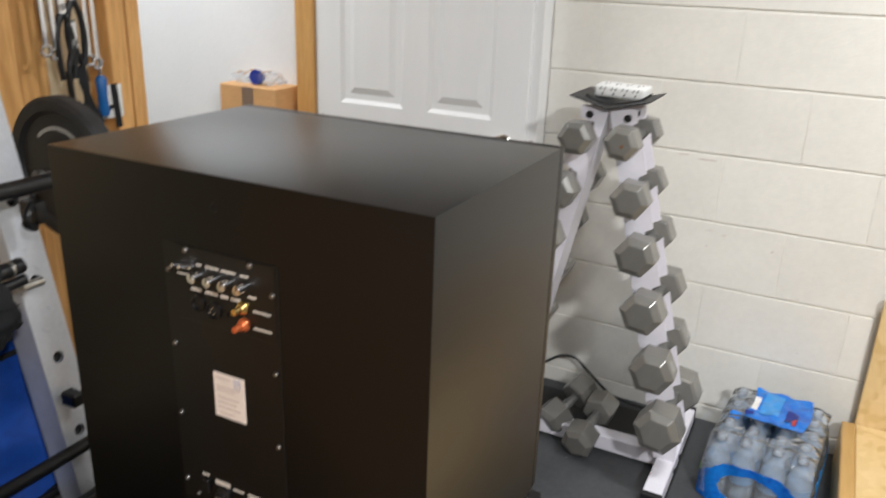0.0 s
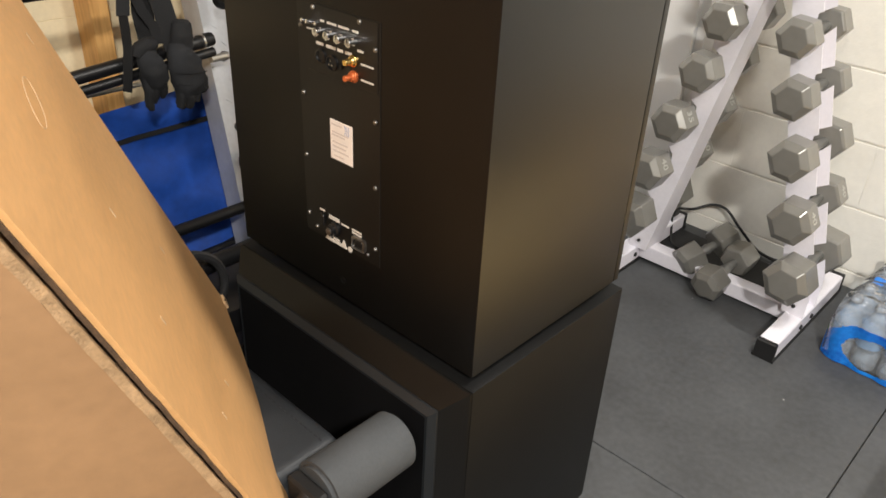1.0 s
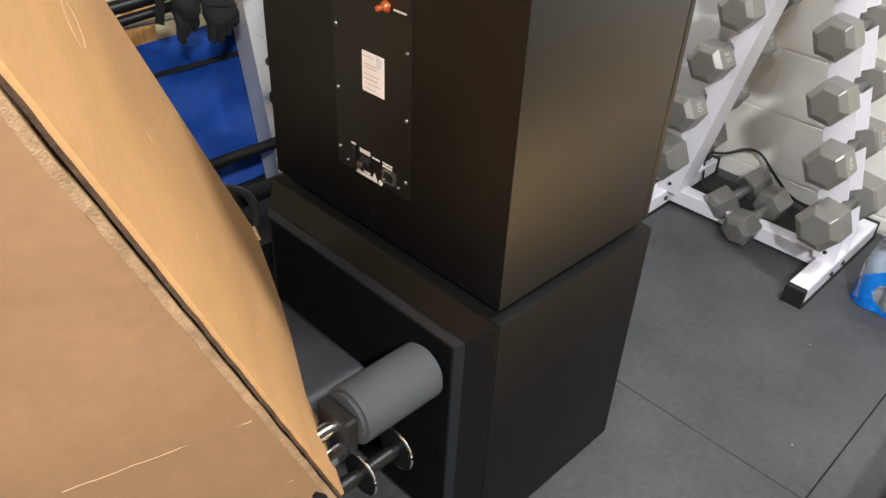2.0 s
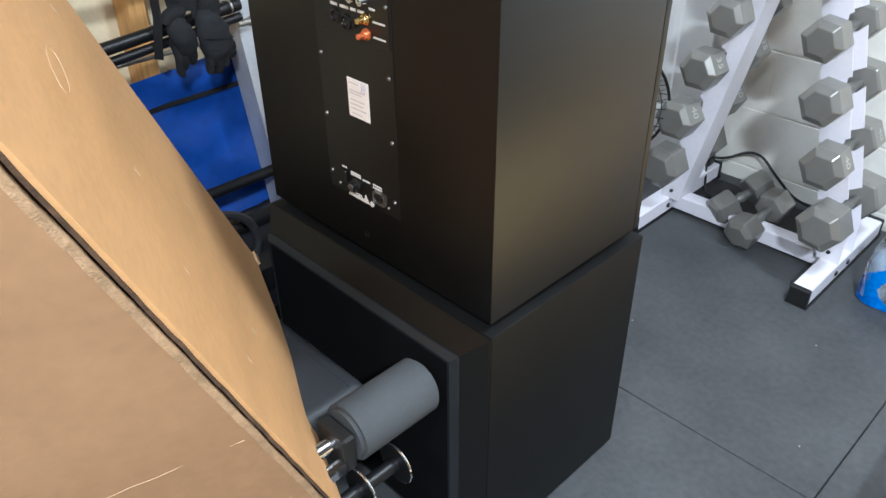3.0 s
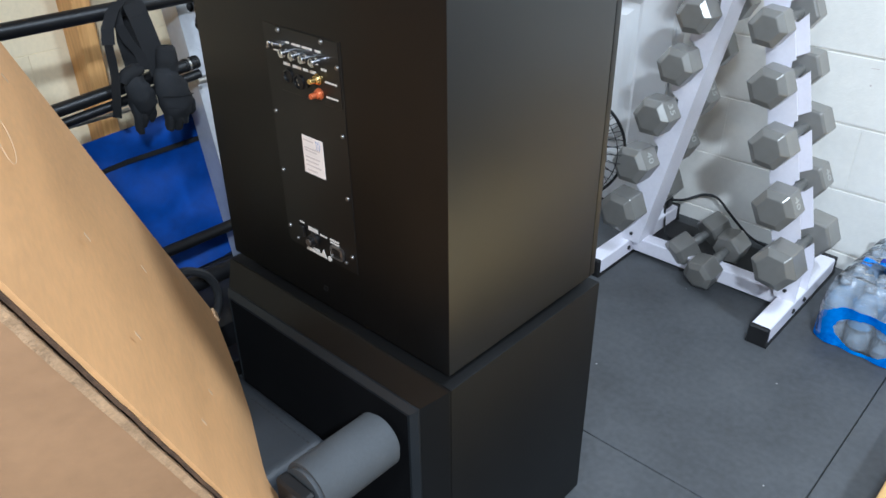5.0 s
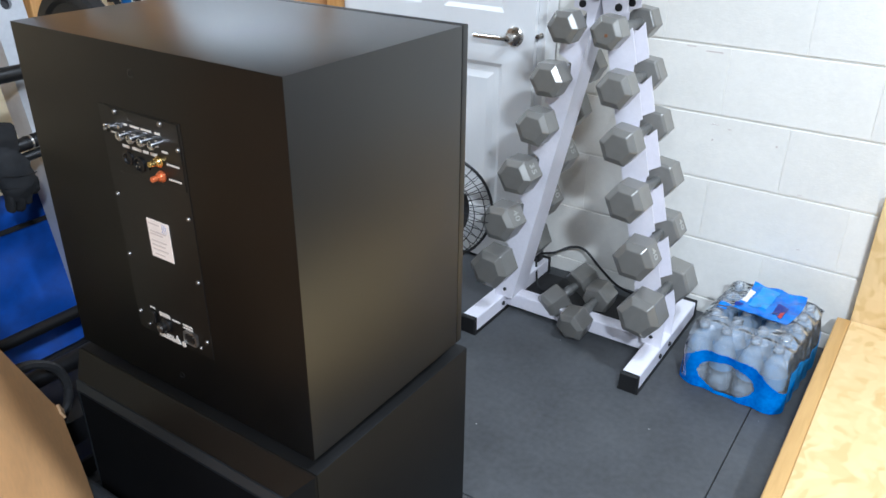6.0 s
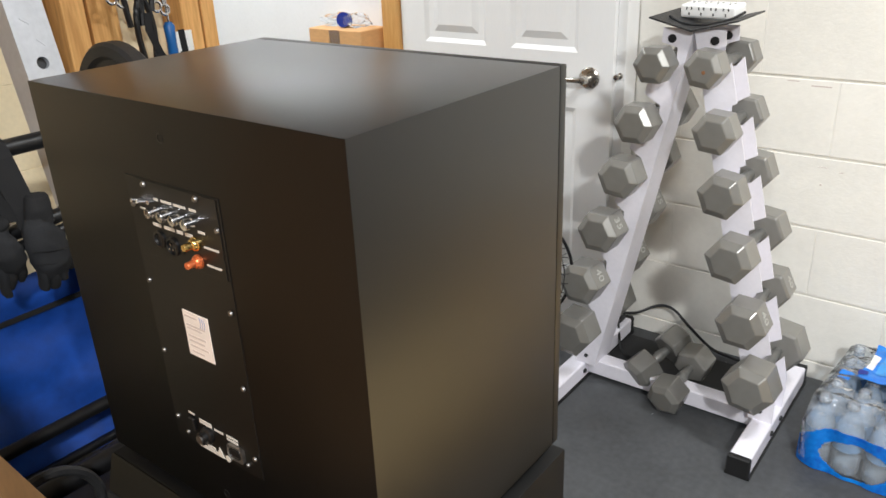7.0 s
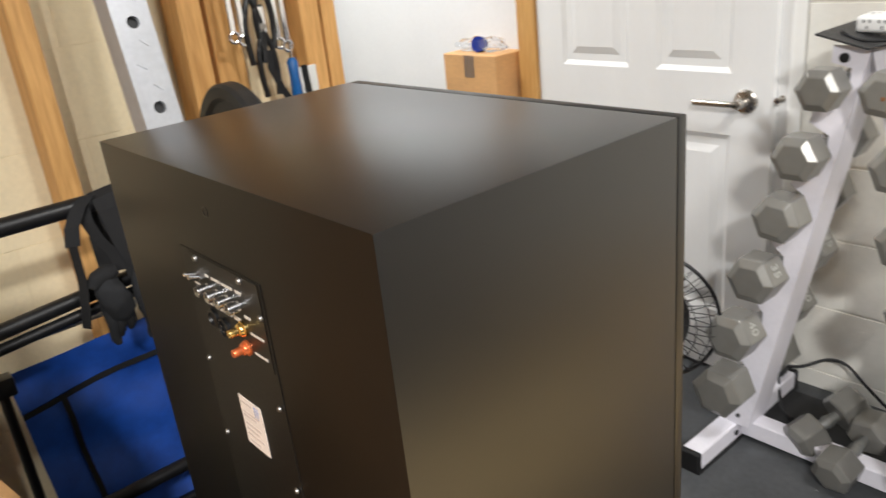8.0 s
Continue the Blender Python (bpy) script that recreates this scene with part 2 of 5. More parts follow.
CLEAR_CAP = film("cloudy_cap", (0.93, 0.95, 0.98), 0.86, 0.12)
WRAP = film("clear_wrap", (0.96, 0.98, 1.0), 0.93, 0.10, 1.16)
BLUE_FILM = material("blue_film", (0.010, 0.24, 0.78), rough=0.2, second=(0.004, 0.09, 0.50), vary=0.1, scale=12, bump=0.5, bump_scale=28, spec=0.6)
PALE_FILM = material("pale_blue_film", (0.05, 0.30, 0.72), rough=0.22, vary=0.1, scale=12, bump=0.5, bump_scale=28)
NAVY_FILM = material("navy_film", (0.012, 0.03, 0.25), rough=0.25, vary=0.1, bump=0.4, bump_scale=30)
WHITE_PLASTIC = material("white_plastic", (0.82, 0.82, 0.80), rough=0.35, vary=0.02)
RED_INK = material("red_ink", (0.5, 0.04, 0.03), rough=0.4, vary=0.1)
GREEN_INK = material("green_ink", (0.18, 0.55, 0.08), rough=0.4, vary=0.1)
TOOL_BLUE = material("blue_grip", (0.01, 0.12, 0.38), rough=0.4, vary=0.1)
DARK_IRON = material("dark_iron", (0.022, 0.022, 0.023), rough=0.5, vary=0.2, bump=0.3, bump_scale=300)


# ---- builders ----
def thing(name, m, label, category, group="", kind=""):
    ob = new(name)
    ob.matrix_basis = m
    ob.empty_display_size = 0.05
    return tagged(ob, label, category, group, kind)


def part(name, bm, mat, parent=None, label="", m=None, smooth=False):
    me = bpy.data.meshes.new(name)
    bm.normal_update()
    bm.to_mesh(me)
    bm.free()
    if smooth:
        me.polygons.foreach_set("use_smooth", [True] * len(me.polygons))
        me.set_sharp_from_angle(angle=radians(38))
    me.materials.append(mat)
    ob = new(name, me)
    if m is not None:
        ob.matrix_basis = m
    if parent is not None:
        ob.parent = parent
    return tagged(ob, label)


def again(name, src, parent, m):
    """Another object on the same mesh."""
    ob = new(name, src.data)
    ob.parent = parent
    ob.matrix_basis = m
    return ob


def box(x0, x1, y0, y1, z0, z1, bevel=0.0, seg=1, bm=None, m=None):
    bm = bm or bmesh.new()
    r = bmesh.ops.create_cube(bm, size=1, matrix=Matrix.Translation(((x0 + x1) / 2, (y0 + y1) / 2, (z0 + z1) / 2)) @ Matrix.Diagonal((x1 - x0, y1 - y0, z1 - z0, 1)))
    if bevel:
        edges = list({e for v in r["verts"] for e in v.link_edges})
        r = bmesh.ops.bevel(bm, geom=edges, offset=bevel, segments=seg, profile=0.6, affect="EDGES")
    if m is not None:
        bmesh.ops.transform(bm, matrix=m, verts=r["verts"])
    return bm


def aim(p, q):
    """Pose at p whose z axis points at q."""
    p, q = Vector(p), Vector(q)
    return Matrix.Translation(p) @ (q - p).to_track_quat("Z", "Y").to_matrix().to_4x4()


def rod(p, q, r, n=16, bm=None, r2=None, bevel=0.0):
    bm = bm or bmesh.new()
    length = (Vector(q) - Vector(p)).length
    res = bmesh.ops.create_cone(bm, cap_ends=True, segments=n, radius1=r, radius2=r if r2 is None else r2, depth=length,
                                matrix=aim(p, q) @ Matrix.Translation((0, 0, length / 2)))
    if bevel:
        edges = [e for e in {e for v in res["verts"] for e in v.link_edges} if any(len(f.verts) > 4 for f in e.link_faces)]
        bmesh.ops.bevel(bm, geom=edges, offset=bevel, segments=2, affect="EDGES")
    return bm


def lathe(profile, n=14, bm=None, m=None):
    """Turned body about z from (radius, height) pairs."""
    bm = bm or bmesh.new()
    rings = []
    for r, z in profile:
        rings.append([bm.verts.new((r * math.cos(a * math.tau / n), r * math.sin(a * math.tau / n), z)) for a in range(n)])
    for lo, hi in zip(rings, rings[1:]):
        for i in range(n):
            bm.faces.new((lo[i], lo[(i + 1) % n], hi[(i + 1) % n], hi[i]))
    bm.faces.new(rings[0][::-1])
    bm.faces.new(rings[-1])
    if m is not None:
        bmesh.ops.transform(bm, matrix=m, verts=[v for ring in rings for v in ring])
    return bm


def pipe(points, r, n=8, bm=None, smooth=6, closed=False):
    """A bent tube through the points."""
    bm = bm or bmesh.new()
    pts = [Vector(p) for p in points]
    path = []
    k = len(pts)
    spans = k if closed else k - 1
    for i in range(spans):
        a, b, c, d = (pts[(i + j) % k] if closed else pts[min(max(i + j, 0), k - 1)] for j in (-1, 0, 1, 2))
        for s in range(smooth):
            u = s / smooth
            path.append(0.5 * ((2 * b) + (c - a) * u + (2 * a - 5 * b + 4 * c - d) * u * u + (3 * b - a - 3 * c + d) * u ** 3))
    if not closed:
        path.append(pts[-1])
    rings, up = [], Vector((0.13, 0.21, 0.97)).normalized()
    for i, p in enumerate(path):
        t = (path[(i + 1) % len(path)] - path[i - 1]) if closed else (path[min(i + 1, len(path) - 1)] - path[max(i - 1, 0)])
        t.normalize()
        side = t.cross(up)
        if side.length < 0.05:
            side = t.cross(Vector((1, 0, 0)))
        side.normalize()
        other = side.cross(t)
        rings.append([bm.verts.new(p + r * (side * math.cos(a * math.tau / n) + other * math.sin(a * math.tau / n))) for a in range(n)])
    pairs = list(zip(rings, rings[1:])) + ([(rings[-1], rings[0])] if closed else [])
    for lo, hi in pairs:
        for i in range(n):
            bm.faces.new((lo[i], lo[(i + 1) % n], hi[(i + 1) % n], hi[i]))
    if not closed:
        bm.faces.new(rings[0][::-1])
        bm.faces.new(rings[-1])
    return bm


def ribbon(points, width_dir, width, thick):
    """A flat strap bent along points."""
    bm = bmesh.new()
    w = Vector(width_dir).normalized() * width / 2
    pts = [Vector(p) for p in points]
    rings = []
    for i, p in enumerate(pts):
        t = pts[min(i + 1, len(pts) - 1)] - pts[max(i - 1, 0)]
        nrm = t.cross(w).normalized() * thick / 2
        rings.append([bm.verts.new(p + s) for s in (-w - nrm, w - nrm, w + nrm, -w + nrm)])
    for lo, hi in zip(rings, rings[1:]):
        for i in range(4):
            bm.faces.new((lo[i], lo[(i + 1) % 4], hi[(i + 1) % 4], hi[i]))
    bm.faces.new(rings[0][::-1])
    bm.faces.new(rings[-1])
    return bm


def sheet(fn, nu, nv, thick=0.0015):
    """A thin curved sheet from fn(u, v); fn may give None where it is cut away."""
    bm = bmesh.new()
    grid = {}
    for i in range(nu + 1):
        for j in range(nv + 1):
            p = fn(i / nu, j / nv)
            if p is not None:
                grid[i, j] = bm.verts.new(p)
    for i in range(nu):
        for j in range(nv):
            q = [grid.get(k) for k in ((i, j), (i + 1, j), (i + 1, j + 1), (i, j + 1))]
            if all(q):
                bm.faces.new(q)
    bm.normal_update()
    bmesh.ops.solidify(bm, geom=bm.faces[:], thickness=thick)
    return bm


def words(name, text, size, mat, parent, m):
    """Raised lettering as a mesh."""
    cu = bpy.data.curves.new(name, "FONT")
    cu.body, cu.size, cu.extrude, cu.align_x, cu.align_y = text, size, 0.0008, "CENTER", "CENTER"
    cu.resolution_u = 3
    tmp = new("lettering", cu)
    me = bpy.data.meshes.new_from_object(tmp.evaluated_get(bpy.context.evaluated_depsgraph_get()))
    bpy.data.objects.remove(tmp)
    me.materials.clear()
    me.materials.append(mat)
    ob = new(name, me)
    ob.parent = parent
    ob.matrix_basis = m
    return ob


# ---- structure ----
WALL_Y, COURSE, JOINT0 = 1.71, 0.2032, 0.052
floor = tagged(part("floor", box(-3.2, 2.6, -2.6, 2.0, -0.08, -0.0135), UNSEEN_DARK), "grey concrete slab under black rubber gym mats", "floor", kind="structure")
wall_north = tagged(part("wall_north", box(-0.60, 2.6, WALL_Y + 0.0045, WALL_Y + 0.2, -0.0135, 2.45), MORTAR), "painted cinder block wall with shallow mortar joints", "wall", kind="structure")
wall_west = tagged(part("wall_west", box(-1.62, -1.4335, -1.2, 0.86, -0.0135, 2.45), CREAM), "cream painted block wall behind open pine studs", "wall", kind="structure")
tagged(part("wall_recess", box(-3.2, -1.388, 1.66, 1.80, -0.0135, 2.45), WHITE_WALL), "smooth white drywall wall", "wall", kind="structure")
tagged(part("wall_behind_door", box(-1.388, -0.60, 1.72, 1.90, -0.0135, 2.45), WHITE_WALL), "white wall behind the door leaf", "wall", kind="structure")
tagged(part("wall_recess_end", box(-3.3, -3.2, -2.6, 1.80, -0.0135, 2.45), WHITE_WALL), "plain white wall", "wall", kind="structure")
# Added walls out of view, darkened so the speaker front reflects little.
tagged(part("wall_west_far", box(-1.62, -1.4335, -2.6, -1.2, -0.0135, 2.45), UNSEEN_DARK), "unseen wall kept dark for the speaker's reflections", "wall", kind="structure")
tagged(part("wall_south", box(-3.2, 2.6, -2.75, -2.6, -0.0135, 2.45), UNSEEN_DARK), "unseen wall kept dark for the speaker's reflections", "wall", kind="structure")
tagged(part("wall_east", box(2.6, 2.75, -2.6, 1.91, -0.0135, 2.45), UNSEEN_DARK), "unseen wall kept dark for the speaker's reflections", "wall", kind="structure")
tagged(part("ceiling", box(-3.2, 2.6, -2.6, 1.9, 2.45, 2.55), JOIST_CEIL), "plain basement ceiling", "ceiling", kind="structure")

# pine post beside the door
tagged(part("trim", box(-1.386, -1.310, 1.60, 1.70, 0.0, 2.45, 0.003), PINE_TRIM), "raw pine post beside the white door", "trim", kind="structure")


def door_panel(bm, x0, x1, z0, z1, y):
    """A raised panel with a sunk moulding round it, on the face at y."""
    for inset, depth, inner in ((0.0, 0.0, 0.014), (0.014, 0.008, 0.034), (0.034, 0.008, 0.056), (0.056, 0.001, None)):
        a, b, c, d = x0 + inset, x1 - inset, z0 + inset, z1 - inset
        if inner is None:
            vs = [bm.verts.new(v) for v in ((a, y + depth, c), (b, y + depth, c), (b, y + depth, d), (a, y + depth, d))]
            bm.faces.new(vs)
            continue
        nd = {0.0: 0.008, 0.014: 0.008, 0.034: 0.001}[inset]
        e, f, g, h = x0 + inner, x1 - inner, z0 + inner, z1 - inner
        o = [bm.verts.new(v) for v in ((a, y + depth, c), (b, y + depth, c), (b, y + depth, d), (a, y + depth, d))]
        i = [bm.verts.new(v) for v in ((e, y + nd, g), (f, y + nd, g), (f, y + nd, h), (e, y + nd, h))]
        for k in range(4):
            bm.faces.new((o[k], o[(k + 1) % 4], i[(k + 1) % 4], i[k]))


def white_door():
    x0, x1, y0, y1 = -1.306, -0.520, 1.612, 1.652
    ztop = 1.93
    d = thing("door_1", Matrix.Identity(4), "white six-panel interior door with a nickel lever", "door", kind="structure")
    bm = bmesh.new()
    xs = (x0, -1.206, -0.958, -0.868, -0.634, x1)
    zs = (0.012, 0.20, 0.737, 0.902, 1.44, 1.53, 1.80, ztop)
    for i in range(5):
        for j in range(7):
            if i in (1, 3) and j in (1, 3, 5):
                door_panel(bm, xs[i], xs[i + 1], zs[j], zs[j + 1], y0)
            else:
                bm.faces.new([bm.verts.new(v) for v in ((xs[i], y0, zs[j]), (xs[i + 1], y0, zs[j]), (xs[i + 1], y0, zs[j + 1]), (xs[i], y0, zs[j + 1]))])
    bmesh.ops.remove_doubles(bm, verts=bm.verts[:], dist=0.0002)
    box(x0, x1, y0 + 0.012, y1, 0.012, ztop, bm=bm)
    for a, b, c, e in ((x0, x0 + 0.004, 0.012, ztop), (x1 - 0.004, x1, 0.012, ztop)):
        box(a, b, y0 + 0.0002, y0 + 0.012, c, e, bm=bm)
    box(x0 + 0.004, x1 - 0.004, y0 + 0.0002, y0 + 0.012, ztop - 0.004, ztop, bm=bm)
    part("leaf", bm, DOOR_WHITE, d)
    lx, lz = -0.592, 0.832
    h = part("door_handle", lathe(((0.0325, 0), (0.0325, 0.005), (0.028, 0.010), (0.013, 0.012), (0.012, 0.045), (0.010, 0.052)), 24, m=pose(lx, y0, lz, 90)), NICKEL, d, "brushed nickel lever handle", smooth=True)
    part("lever", pipe(((lx + 0.004, y0 - 0.046, lz), (lx - 0.02, y0 - 0.05, lz), (lx - 0.07, y0 - 0.048, lz - 0.001), (lx - 0.125, y0 - 0.046, lz - 0.002)), 0.0085, 10), NICKEL, h, smooth=True)
    return d


white_door()
part("wall_stop", lathe(((0.009, 0), (0.009, 0.004), (0.004, 0.006), (0.004, 0.02), (0.008, 0.024), (0.008, 0.03)), 12, m=pose(-0.505, 1.632, 0.842, 90)), NICKEL, None, smooth=True)
tagged(bpy.data.objects["wall_stop"], "small round nickel door stop on the jamb", "door stop")
tagged(part("door_jamb", box(-0.5195, -0.490, 1.632, 1.708, 0.0, 2.05, 0.002), DOOR_WHITE), "narrow painted jamb strip beside the door", "trim", kind="structure")


# ---- loudspeakers ----
def screw(parent, x, y, z, r=0.0037):
    part("screw", lathe(((r, 0), (r, 0.001), (r * 0.7, 0.0028), (r * 0.2, 0.0032)), 10, m=pose(x, y, z, 90)), SCREW, parent, smooth=True)


def bars(parent, x0, x1, z, h, y, mat=PRINT, name="printed_line"):
    part(name, box(x0, x1, y - 0.0006, y, z - h / 2, z + h / 2), mat, parent)


def upper_speaker():
    s = thing("subwoofer", Matrix.Identity(4), "large satin black subwoofer cabinet showing its amplifier panel, standing on another", "loudspeaker", "stacked subwoofers")
    x0, x1, y0, y1, z0, z1 = -0.562, 0.0, 0.0, 0.392, 0.556, 1.120
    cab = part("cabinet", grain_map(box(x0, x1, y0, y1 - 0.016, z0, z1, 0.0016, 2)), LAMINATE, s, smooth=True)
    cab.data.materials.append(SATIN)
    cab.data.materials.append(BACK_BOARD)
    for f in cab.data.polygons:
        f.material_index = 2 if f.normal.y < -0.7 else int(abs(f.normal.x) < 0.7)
    part("front_baffle", grain_map(box(x0, x1, y1 - 0.0145, y1, z0, z1, 0.0016, 2)), LAMINATE, s, smooth=True)
    for fx in (x0 + 0.06, x1 - 0.06):
        for fy in (y0 + 0.06, y1 - 0.07):
            part("foot", rod((fx, fy, z0 + 0.001), (fx, fy, 0.542), 0.018, 14), BLACK_RUBBER, s)
    # amplifier panel let into the back
    p = part("amplifier_panel", box(-0.372, -0.196, -0.0012, 0.004, 0.655, 1.028, 0.0004), AMP_PLATE, s, "matt black amplifier panel")
    part("control_plate", box(-0.350, -0.200, -0.0024, -0.0013, 0.930, 1.0265, 0.0004), AMP_PLATE, s)
    for z in (0.991, 0.890, 0.789, 0.686):
        screw(p, -0.204, -0.0024, z)
        screw(p, -0.364, -0.0012, z)
    for x in (-0.333, -0.235):
        screw(p, x, -0.0024, 1.0215, 0.004)
    for x, z in ((-0.345, 0.668), (-0.222, 0.668)):
        screw(p, x, -0.0012, z, 0.003)
    yk = -0.0024
    for x in (-0.3135, -0.290, -0.2675, -0.2445):
        k = part("knob", rod((x, yk, 0.993), (x, yk - 0.015, 0.993), 0.0062, 14, bevel=0.0008), STEEL_KNOB, p, "bright metal control knob", smooth=True)
        part("pointer", box(x - 0.0005, x + 0.0005, yk - 0.0156, yk - 0.0145, 0.993, 0.9985), BLACK_PLASTIC, k)
    for x in (-0.344, -0.333):
        part("toggle_switch", rod((x, yk, 1.000), (x - 0.002, yk - 0.012, 1.003), 0.0028, 10, bevel=0.0006), STEEL_KNOB, p, smooth=True)
        bars(p, x - 0.005, x + 0.005, 0.990, 0.002, yk)
    part("indicator", rod((-0.3255, yk, 1.001), (-0.3255, yk - 0.004, 1.001), 0.0025, 10), STEEL_KNOB, p)
    for a, b in ((-0.317, -0.309), (-0.303, -0.283), (-0.279, -0.257), (-0.250, -0.238)):
        bars(p, a, b, 1.0065, 0.003, yk)
    for a, b in ((-0.328, -0.312), (-0.306, -0.286), (-0.282, -0.270), (-0.266, -0.252)):
        bars(p, a, b, 0.9735, 0.0042, yk)
    bars(p, -0.240, -0.228, 0.982, 0.003, yk)
    part("jack", lathe(((0.011, 0), (0.011, 0.003), (0.008, 0.004), (0.007, 0.001)), 18, m=pose(-0.318, yk, 0.956, 90)), BLACK_PLASTIC, p, smooth=True)
    xl = part("socket", lathe(((0.0115, 0), (0.0115, 0.0035), (0.0095, 0.004), (0.009, 0.001)), 18, m=pose(-0.293, yk, 0.952, 90)), BLACK_PLASTIC, p, smooth=True)
    for a in (0, 120, 240):
        part("pin", rod((-0.293 + 0.004 * math.sin(radians(a)), yk - 0.001, 0.952 + 0.004 * math.cos(radians(a))), (-0.293 + 0.004 * math.sin(radians(a)), yk - 0.005, 0.952 + 0.004 * math.cos(radians(a))), 0.0012, 6), STEEL_KNOB, xl)
    part("button", rod((-0.274, yk, 0.951), (-0.274, yk - 0.003, 0.951), 0.003, 10), BLACK_PLASTIC, p)
    for z, mat, lab in ((0.966, GOLD, "gold plated phono socket"), (0.944, RED_RING, "red ringed phono socket")):
        r = part("phono_socket", lathe(((0.0075, 0), (0.0075, 0.005), (0.0062, 0.007), (0.0045, 0.008), (0.0042, 0.017), (0.0038, 0.0175)), 16, m=pose(-0.248, yk, z, 90)), mat, p, lab, smooth=True)
        part("ring", lathe(((0.0086, 0), (0.0086, 0.0025), (0.007, 0.004)), 16, m=pose(-0.248, yk, z, 90)), mat, r, smooth=True)
        bars(p, -0.2335, -0.2075, z - 0.001, 0.0026, yk)
    # rating label
    lab = part("rating_label", box(-0.304, -0.254, -0.0022, -0.0013, 0.804, 0.867, 0.0004), STICKER, p, "pale paper rating label")
    for z, a, b in ((0.860, -0.300, -0.276), (0.848, -0.299, -0.262), (0.8435, -0.299, -0.270), (0.833, -0.298, -0.264), (0.826, -0.298, -0.268), (0.819, -0.298, -0.262), (0.811, -0.296, -0.272)):
        part("text_bar", box(a, b, -0.0027, -0.0022, z - 0.0012, z + 0.0012), STICKER_INK, lab)
    for k in range(3):
        pts = [(-0.272 + 0.004 * k + 0.003 * math.cos(a), -0.0025, 0.857 + 0.008 * math.sin(a)) for a in (-1.1, -0.5, 0, 0.5, 1.1)]
        part("arc", pipe(pts, 0.0005, 4, smooth=2), STICKER_BLUE, lab)
    # mains connections
    y = -0.0012
    part("rocker_switch", box(-0.334, -0.323, y - 0.005, y, 0.678, 0.698, 0.0012), BLACK_PLASTIC, p)
    bars(p, -0.336, -0.324, 0.7035, 0.003, y)
    fuse = part("fuse_holder", lathe(((0.012, 0), (0.012, 0.004), (0.009, 0.006), (0.009, 0.012), (0.005, 0.013)), 18, m=pose(-0.300, y, 0.681, 90)), BLACK_PLASTIC, p, smooth=True)
    part("cap", lathe(((0.006, 0.012), (0.006, 0.015), (0.003, 0.0155)), 12, m=pose(-0.300, y, 0.681, 90)), SCREW, fuse, smooth=True)
    for a, b, z, h in ((-0.314, -0.289, 0.6985, 0.007), (-0.284, -0.266, 0.6965, 0.003), (-0.259, -0.237, 0.6975, 0.003), (-0.259, -0.237, 0.6925, 0.003)):
        bars(p, a, b, z, h, y)
    warn = part("warning_label", box(-0.318, -0.276, y - 0.0007, y, 0.6545, 0.660), PRINT, p)
    for cx in (-0.316, -0.279):
        bm = bmesh.new()
        a = [bm.verts.new(v) for v in ((cx - 0.008, y - 0.0008, 0.655), (cx + 0.008, y - 0.0008, 0.655), (cx, y - 0.0008, 0.670))]
        b = [bm.verts.new((v.co.x, y + 0.0004, v.co.z)) for v in a]
        bm.faces.new(a)
        bm.faces.new(b[::-1])
        for i in range(3):
            bm.faces.new((a[i], b[i], b[(i + 1) % 3], a[(i + 1) % 3]))
        part("triangle", bm, PRINT, warn)
    part("text_bar", box(-0.305, -0.289, y - 0.0008, y, 0.6615, 0.6645), PRINT, warn)
    bm = box(-0.256, -0.226, y - 0.004, y, 0.668, 0.690, 0.005, 2)
    inlet = part("mains_inlet", bm, SCREW, p, "grey mains inlet socket", smooth=True)
    part("recess", box(-0.251, -0.231, y - 0.0046, y - 0.0036, 0.6725, 0.686, 0.002), BLACK_PLASTIC, inlet)
    part("seal", lathe(((0.005, 0), (0.005, 0.0008)), 14, m=pose(-0.264, y, 0.6585, 90)), PRINT, p)
    for z, r in ((1.082, 0.0075), (0.590, 0.0075)):
        part("threaded_insert", lathe(((r * 0.8, -0.001), (r * 0.8, 0.0004), (r * 0.6, 0.0006), (r * 0.5, -0.003)), 16, m=pose(-0.285, 0, z, 90)), BLACK_PLASTIC, s, smooth=True)
    return s


